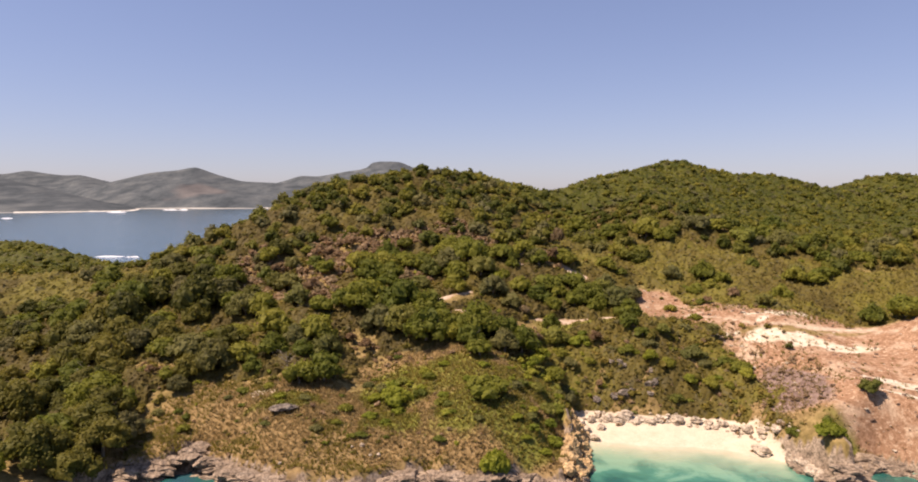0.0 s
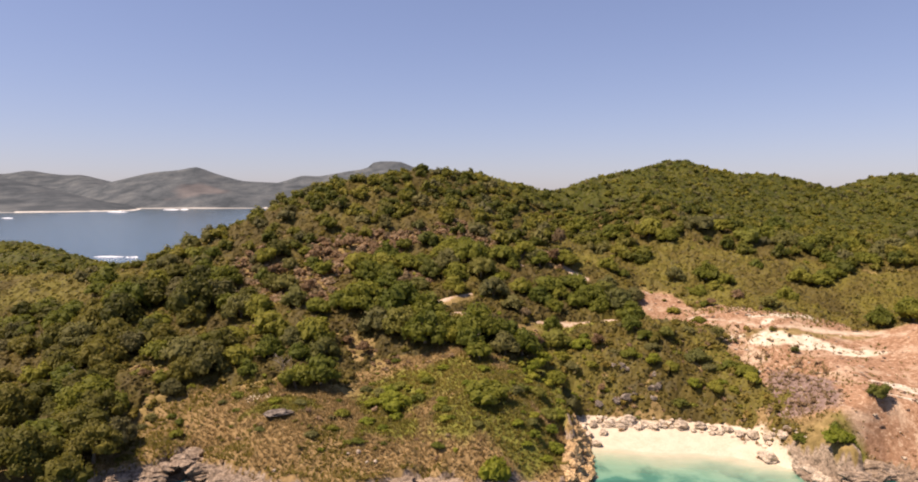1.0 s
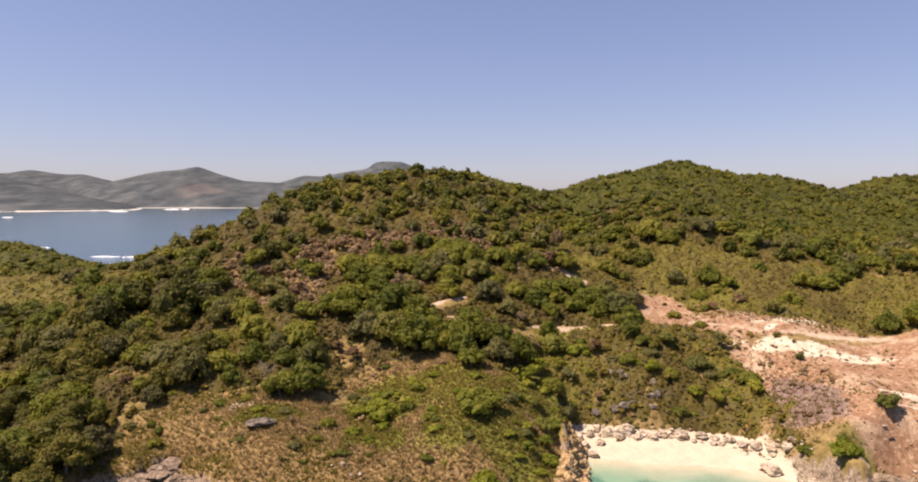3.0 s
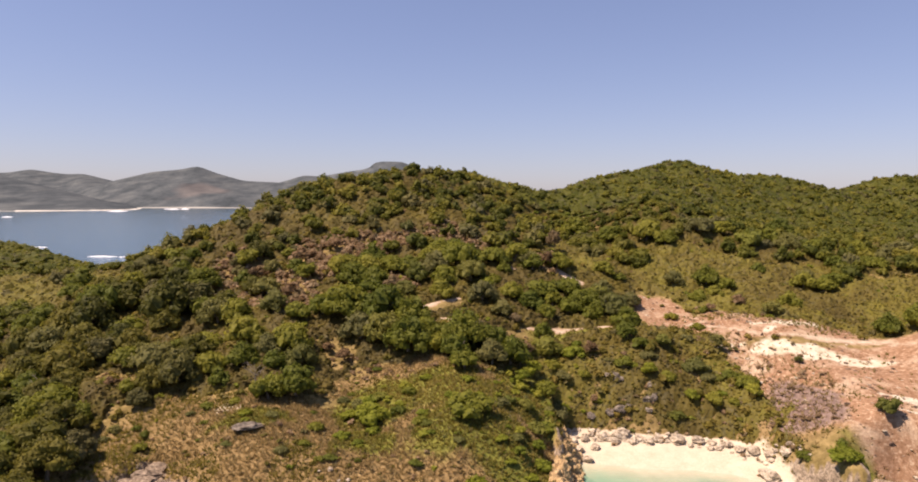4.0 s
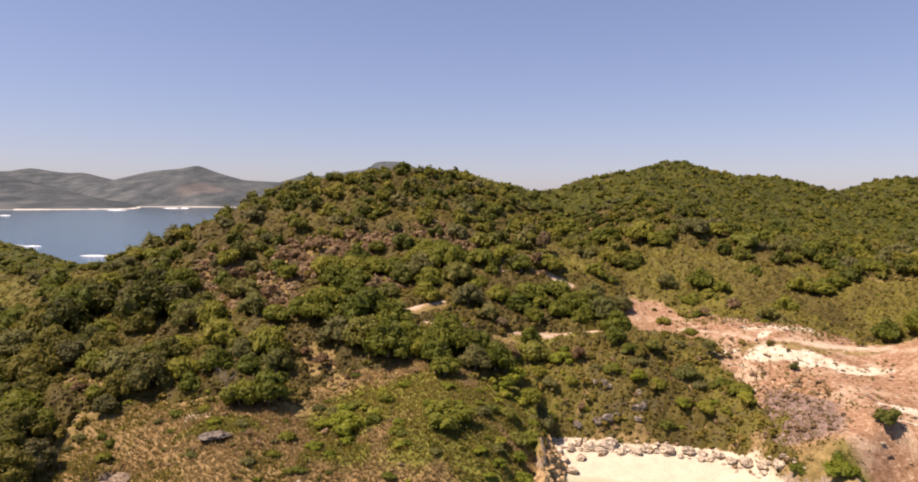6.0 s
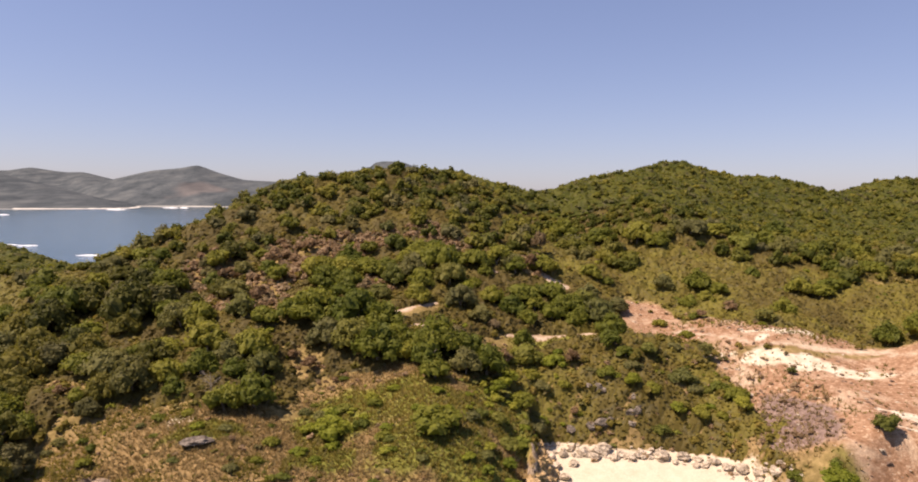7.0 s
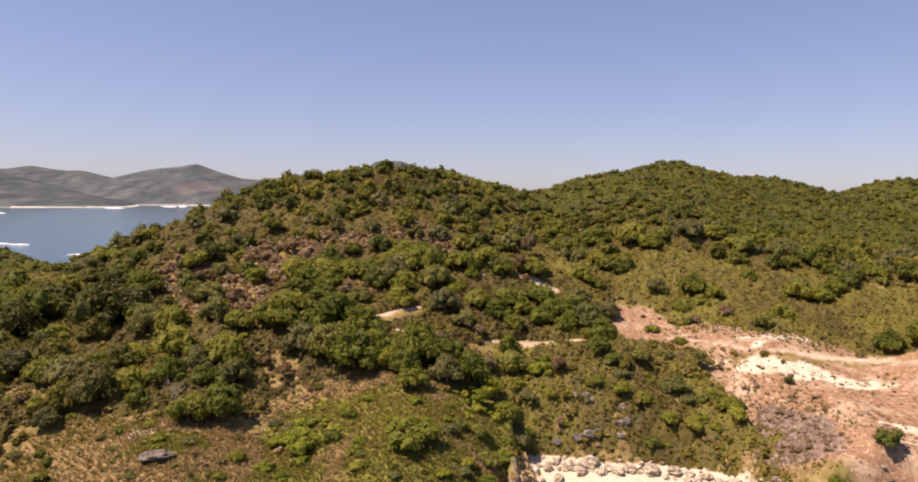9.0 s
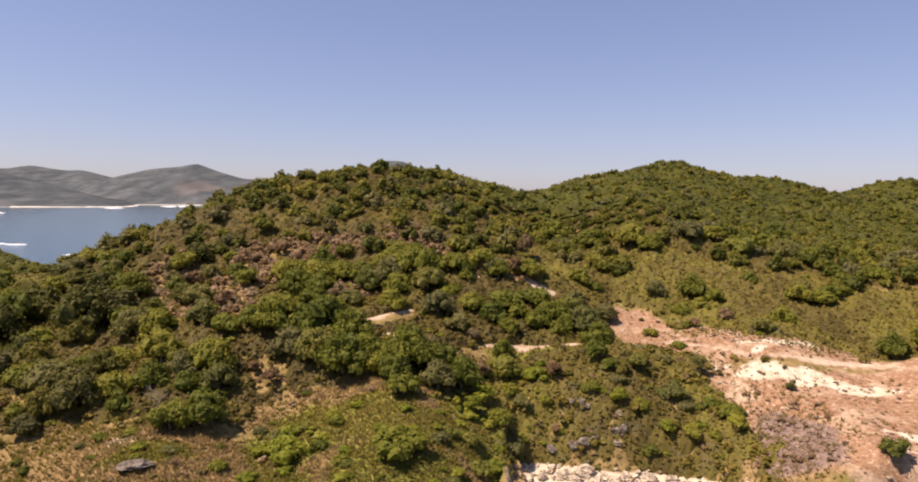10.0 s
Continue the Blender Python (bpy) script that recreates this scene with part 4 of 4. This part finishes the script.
tufts = [tuft(s) for s in range(8)]
x, y, g = spread(-62, 70, 76, 128, 0.27, 51)
keep = inview(x, y)
x, y = x[keep], y[keep]
z, M = lie(x, y)
want = np.maximum.reduce([1.2 * M["slope"], 0.4 * M["dry"], 0.5 * M["green"], 0.1 * M["heath"], 0.04 * M["bare"]]) * (1 - M["paths"]) * ease(0.6, 1.5, inland(x, y)) * (1 - M["sand"]) * (0.45 + grain(x, y, 5, 33))
keep = g.rand(len(x)) < want
x, y, z = x[keep], y[keep], z[keep]
lush = (grain(x, y, 6, 34) + 0.2 * grain(x, y, 1.5, 35) + 0.5 * np.maximum(M["green"][keep], 0)) > 0.56
strew("dry_grass", "straw-brown dry grass on the open slope", "grass", x[~lush], y[~lush], z[~lush], g.uniform(0.22, 0.6, (~lush).sum()), g.uniform(0.6, 1.2, (~lush).sum()), tufts, leaf_dry, g, 0.03)
strew("green_grass", "green grass among the dry tufts", "grass", x[lush], y[lush], z[lush], g.uniform(0.22, 0.6, lush.sum()), g.uniform(0.6, 1.2, lush.sum()), tufts, leaf_scrub, g, 0.03)

# ---- bare dead trees ----


def dead_tree(x, y, tall, seed, label):
    g = np.random.RandomState(seed)
    parts = [tube([(0, 0, -0.2), (0.05, 0.03, 0.4), (0.02, 0.08, 0.75), (0.0, 0.1, 1.0)], [0.03, 0.022, 0.012, 0.005])]
    for k in range(13):
        h, a, n = g.uniform(0.25, 0.9), g.uniform(0, 6.28), g.uniform(0.2, 0.42)
        p = np.array([0.03, 0.05, h])
        q = p + np.array([math.cos(a), math.sin(a), 0.7]) * n * 0.6
        parts.append(tube([tuple(p), tuple(q), tuple(q + np.array([math.cos(a + 0.5), math.sin(a + 0.5), 1.1]) * n * 0.4)], [0.009, 0.006, 0.003], 4))
        for s in (-0.8, 0.8):
            parts.append(tube([tuple(q), tuple(q + np.array([math.cos(a + s), math.sin(a + s), 0.5]) * n * 0.5)], [0.005, 0.002], 4))
    ob = new("dead_tree", sheet("dead_tree", *merge(parts), dead_wood))
    ob.matrix_world = pose(x, y, height_at(x, y), 0, 0, seed * 40) @ Matrix.Diagonal((tall, tall, tall, 1))
    return tagged(ob, label, "tree", "dead trees")


for k, (x, y, tall) in enumerate([(-25.6, 95.4, 4.0), (-57.0, 98.0, 3.6)]):
    dead_tree(x, y, tall, k, "bleached leafless tree among green trees")

# ---- rocks ----


def rock_mesh(seed, level=3, flat=0.7, mat=None, bite=0.3):
    """A weathered block: broken planes, pits and ledges."""
    v, t = BALLS[level]
    g = np.random.RandomState(seed)
    out = v.copy()
    for d, cut in zip(turn_at(g, 9), g.uniform(0.55, 0.9, 9)):
        over = np.maximum(out @ d - cut, 0)
        out -= over[:, None] * d * 0.85
    shift = g.uniform(-50, 50, 3)
    for k, p in enumerate(out):
        q = Vector(p * 1.6 + shift)
        out[k] = p * (1 + bite * noise.noise(q) + 0.5 * bite * noise.noise(q * 2.6) - 0.18 * abs(noise.noise(q * 5.0)))
    out[:, 2] *= flat
    return sheet("rock", out, t, mat or limestone, smooth=False)


BOULDERS = [rock_mesh(s, 3, 0.65 + 0.05 * (s % 4), grey_stone) for s in range(6)]
BEACH = [rock_mesh(60 + s, 3, 0.55, pale_stone) for s in range(5)]
CLIFF = [rock_mesh(80 + s, 3, 0.75, limestone, 0.42) for s in range(8)]
GOLD = [rock_mesh(95 + s, 3, 0.9, golden_stone, 0.42) for s in range(4)]


def rock(name, me, x, y, size, label, category, group, sink=0.25, stretch=(1, 1, 1), turn=None, z=None):
    h = height_at(x, y) if z is None else z
    ob = new(name, me)
    ob.matrix_world = pose(x, y, h + size * stretch[2] * (0.6 - sink) - 0.1, *((rng.uniform(-12, 12), rng.uniform(-12, 12), rng.uniform(0, 360)) if turn is None else (rng.uniform(-5, 5), rng.uniform(-5, 5), turn))) @ Matrix.Diagonal((size * stretch[0], size * stretch[1], size * stretch[2], 1))
    return tagged(ob, label, category, group)


rock("boulder", BOULDERS[0], -23.6, 86.6, 1.5, "flat grey boulder lying on the dry grass slope", "boulder", "", 0.0, (1.4, 0.85, 0.5), 8)
for k, (x, y, r) in enumerate([(26.6, 107.2, 1.2), (25.4, 107.6, 0.8), (26.9, 103.6, 1.2), (24.8, 103.6, 0.8), (22.2, 103.8, 0.8), (31.2, 104.0, 1.1), (32.0, 105.4, 0.9), (30.4, 102.8, 0.6), (64.0, 124.0, 1.2), (60.5, 127.5, 1.0)]):
    rock("rock_outcrop", BOULDERS[k % 6], x, y, r, "dark grey rock jutting out of the scrubby slope", "rock", "outcrops on the slope", 0.62, (1.35, 0.9, 1.15))
for k, (x, y, r) in enumerate([(26.0, 100.2, 1.35), (23.2, 99.8, 0.9), (21.5, 97.4, 0.75), (24.6, 98.8, 0.8), (27.2, 98.4, 0.75), (29.4, 98.4, 0.85), (30.4, 98.8, 0.7), (33.5, 98.6, 1.15), (36.2, 98.4, 1.0), (38.1, 98.0, 0.7), (35.0, 97.4, 0.55), (40.0, 97.0, 0.8),
                               (42.6, 94.8, 1.0), (41.0, 95.6, 0.8), (43.8, 92.6, 0.9), (42.0, 88.8, 1.35), (44.6, 90.0, 1.0), (20.0, 94.2, 0.8), (19.2, 96.6, 0.9), (18.6, 99.0, 1.0), (20.6, 99.6, 0.8), (32.0, 99.4, 0.6), (28.2, 99.6, 0.6)]):
    rock("beach_boulder", BEACH[k % 5], x, y, r, "pale weathered boulder on the sand of the cove", "boulder", "boulders round the cove", 0.12)
for x, y, r in [(-10.0, 79.6, 0.35), (-11.0, 79.4, 0.25), (-12.2, 80.4, 0.4), (-13.4, 80.2, 0.25), (-22.0, 78.4, 0.3)]:
    rock("slope_stone", BEACH[0], x, y, r, "small pale stone lying in the dry grass", "stone", "stones on the slope", 0.1)
g = np.random.RandomState(77)
for k in range(120):
    x = g.uniform(18, 46)
    y = float(shore(np.array([x]))[0]) + g.uniform(6.8, 9.8) - (1.5 if x > 40 else 0)
    rock("beach_stone", BEACH[k % 5], x, y, g.uniform(0.18, 0.6), "small pale stone at the back of the beach", "stone", "stones on the beach", 0.15)
# blocks along the cliff edge, in ledges
n = 0
for x in np.arange(-47, 63, 1.25):
    if 16.5 < x < 44.5:
        continue
    for row in range(3):
        a = x + g.uniform(-0.6, 0.6)
        y = float(shore(np.array([a]))[0]) + (-0.6, -0.1, 0.45)[row] + g.uniform(-0.2, 0.2)
        top = height_at(a, y + 1.6)
        r = g.uniform(0.9, 1.6)
        level = top * (g.uniform(0.0, 0.12), g.uniform(0.3, 0.45), g.uniform(0.46, 0.62))[row] - r * 0.3
        rock("cliff_rock", CLIFF[n % 8], a, y, r, "pitted pale limestone block of the sea cliff", "rock", "blocks of the sea cliff", 0.35, (g.uniform(1.2, 1.9), 1.0, g.uniform(0.5, 0.8)), turn=g.uniform(-20, 20), z=max(level, -0.4))
        n += 1
# the rock bridge over the sea cave
for x, y, z, r in [(-36.8, 82.8, 1.5, 1.1), (-35.6, 83.0, 2.0, 1.0), (-34.4, 82.9, 2.0, 1.0), (-33.2, 82.6, 1.5, 1.1), (-35.0, 84.2, 2.0, 1.3)]:
    rock("cliff_rock", CLIFF[n % 8], x, y, r, "pitted pale limestone block bridging a dark sea cave", "rock", "blocks of the sea cliff", 0.35, (1.4, 1.1, 0.7), turn=g.uniform(-15, 15), z=z)
    n += 1
for y in np.arange(77.5, 101, 1.25):
    for row in range(3):
        x = float(np.interp(y, [78, 84, 92, 101], [15.2, 16.5, 18.2, 18.8])) - 0.3 - row * 0.8 + g.uniform(-0.4, 0.4)
        rock("cliff_rock", GOLD[n % 4], x, y, g.uniform(0.8, 1.3), "golden-brown limestone block on the wall of the cove", "rock", "blocks of the sea cliff", 0.35, (1, 1, 1.1), z=-0.1 + (1.2 if y < 94 else 0.8) * row)
        n += 1
for y in np.arange(77, 92, 1.2):
    x = float(np.interp(y, [77, 82, 87, 92], [47.3, 45.8, 45.0, 44.4])) + g.uniform(-0.5, 0.5)
    rock("cliff_rock", BEACH[n % 5], x, y, g.uniform(0.9, 1.6), "pale limestone block at the foot of the headland", "rock", "blocks of the sea cliff", 0.35, z=0.3)
    n += 1


# rubble on the bare earth
x, y, g = spread(36, 90, 78, 138, 0.6, 91)
keep = inview(x, y)
x, y = x[keep], y[keep]
z, M = lie(x, y)
keep = g.rand(len(x)) < 0.55 * M["bare"] * (0.2 + 1.2 * grain(x, y, 6, 92) ** 2) + 0 * x
x, y, z = x[keep], y[keep], z[keep]
chips = []
for s in range(6):
    h = np.random.RandomState(500 + s)
    v, t = BALLS[1]
    chips.append((v * (1 + 0.25 * h.normal(size=(len(v), 1))) * np.array([1, 0.8, 0.6]), t))
pick = g.rand(len(x)) ** 4
pale = g.rand(len(x)) < 0.45
strew("rubble", "loose reddish-brown stones on bare earth", "rubble", x[~pale], y[~pale], z[~pale], 0.08 + 0.36 * pick[~pale], g.uniform(0.7, 1.1, (~pale).sum()), chips, brown_stone, g, 0.02)
strew("rubble", "loose pale chalk stones on bare earth", "rubble", x[pale], y[pale], z[pale], 0.08 + 0.36 * pick[pale], g.uniform(0.5, 0.9, pale.sum()), chips, pale_stone, g, 0.02)

x, y, g = spread(42, 60, 86, 108, 0.55, 93)
z = ground(x, y)
keep = g.rand(len(x)) < 0.6 * blob(x, y, 49.5, 97, 3.4, 7.5, 12)
x, y, z = x[keep], y[keep], z[keep]
strew("scree", "dark brown broken stones on the steep bank", "scree", x, y, z, 0.12 + 0.34 * g.rand(len(x)) ** 3, g.uniform(0.7, 1.1, len(x)), chips, brown_stone, g, 0.05)

# ---- breaking waves in the bay ----


def breaker(x, y, long, wide, turn, seed):
    u, v = np.meshgrid(np.linspace(-1, 1, 40), np.linspace(-1, 1, 9))
    w = wide * (1 - u ** 2) ** 0.5 * (0.6 + 0.8 * grain(u * 20, u * 0, 3, seed))
    z = 0.04 + (0.35 + 0.0011 * max(y - 600, 0)) * (1 - v ** 2) * (1 - u ** 2) * (0.5 + grain(u * 30, v * 6, 2, seed))
    me = sheet("breaking_wave", np.stack([(u * long).ravel(), (v * w + 3 * rough(u * 20, u * 0, 8, seed)).ravel(), z.ravel()], 1), lattice(40, 9), foam_mat)
    ob = new("breaking_wave", me)
    ob.matrix_world = pose(x, y, 0, 0, 0, turn)
    return tagged(ob, "white foam of a breaking wave in the bay", "wave", "breaking waves")


for k, (x, y, long, wide, turn) in enumerate([(-211, 395, 9, 1.6, 3), (-196, 392, 5, 0.8, -4), (-294, 463, 7, 1.6, 6), (-310, 470, 6, 1.0, 0), (-832, 1890, 24, 8, 2), (-800, 1905, 14, 6, 0), (-835, 1600, 26, 6, 3), (-960, 1700, 36, 7, 0), (-775, 1124, 10, 3, 4), (-1240, 1960, 40, 10, 4)]):
    breaker(x, y, long, wide, turn, k)
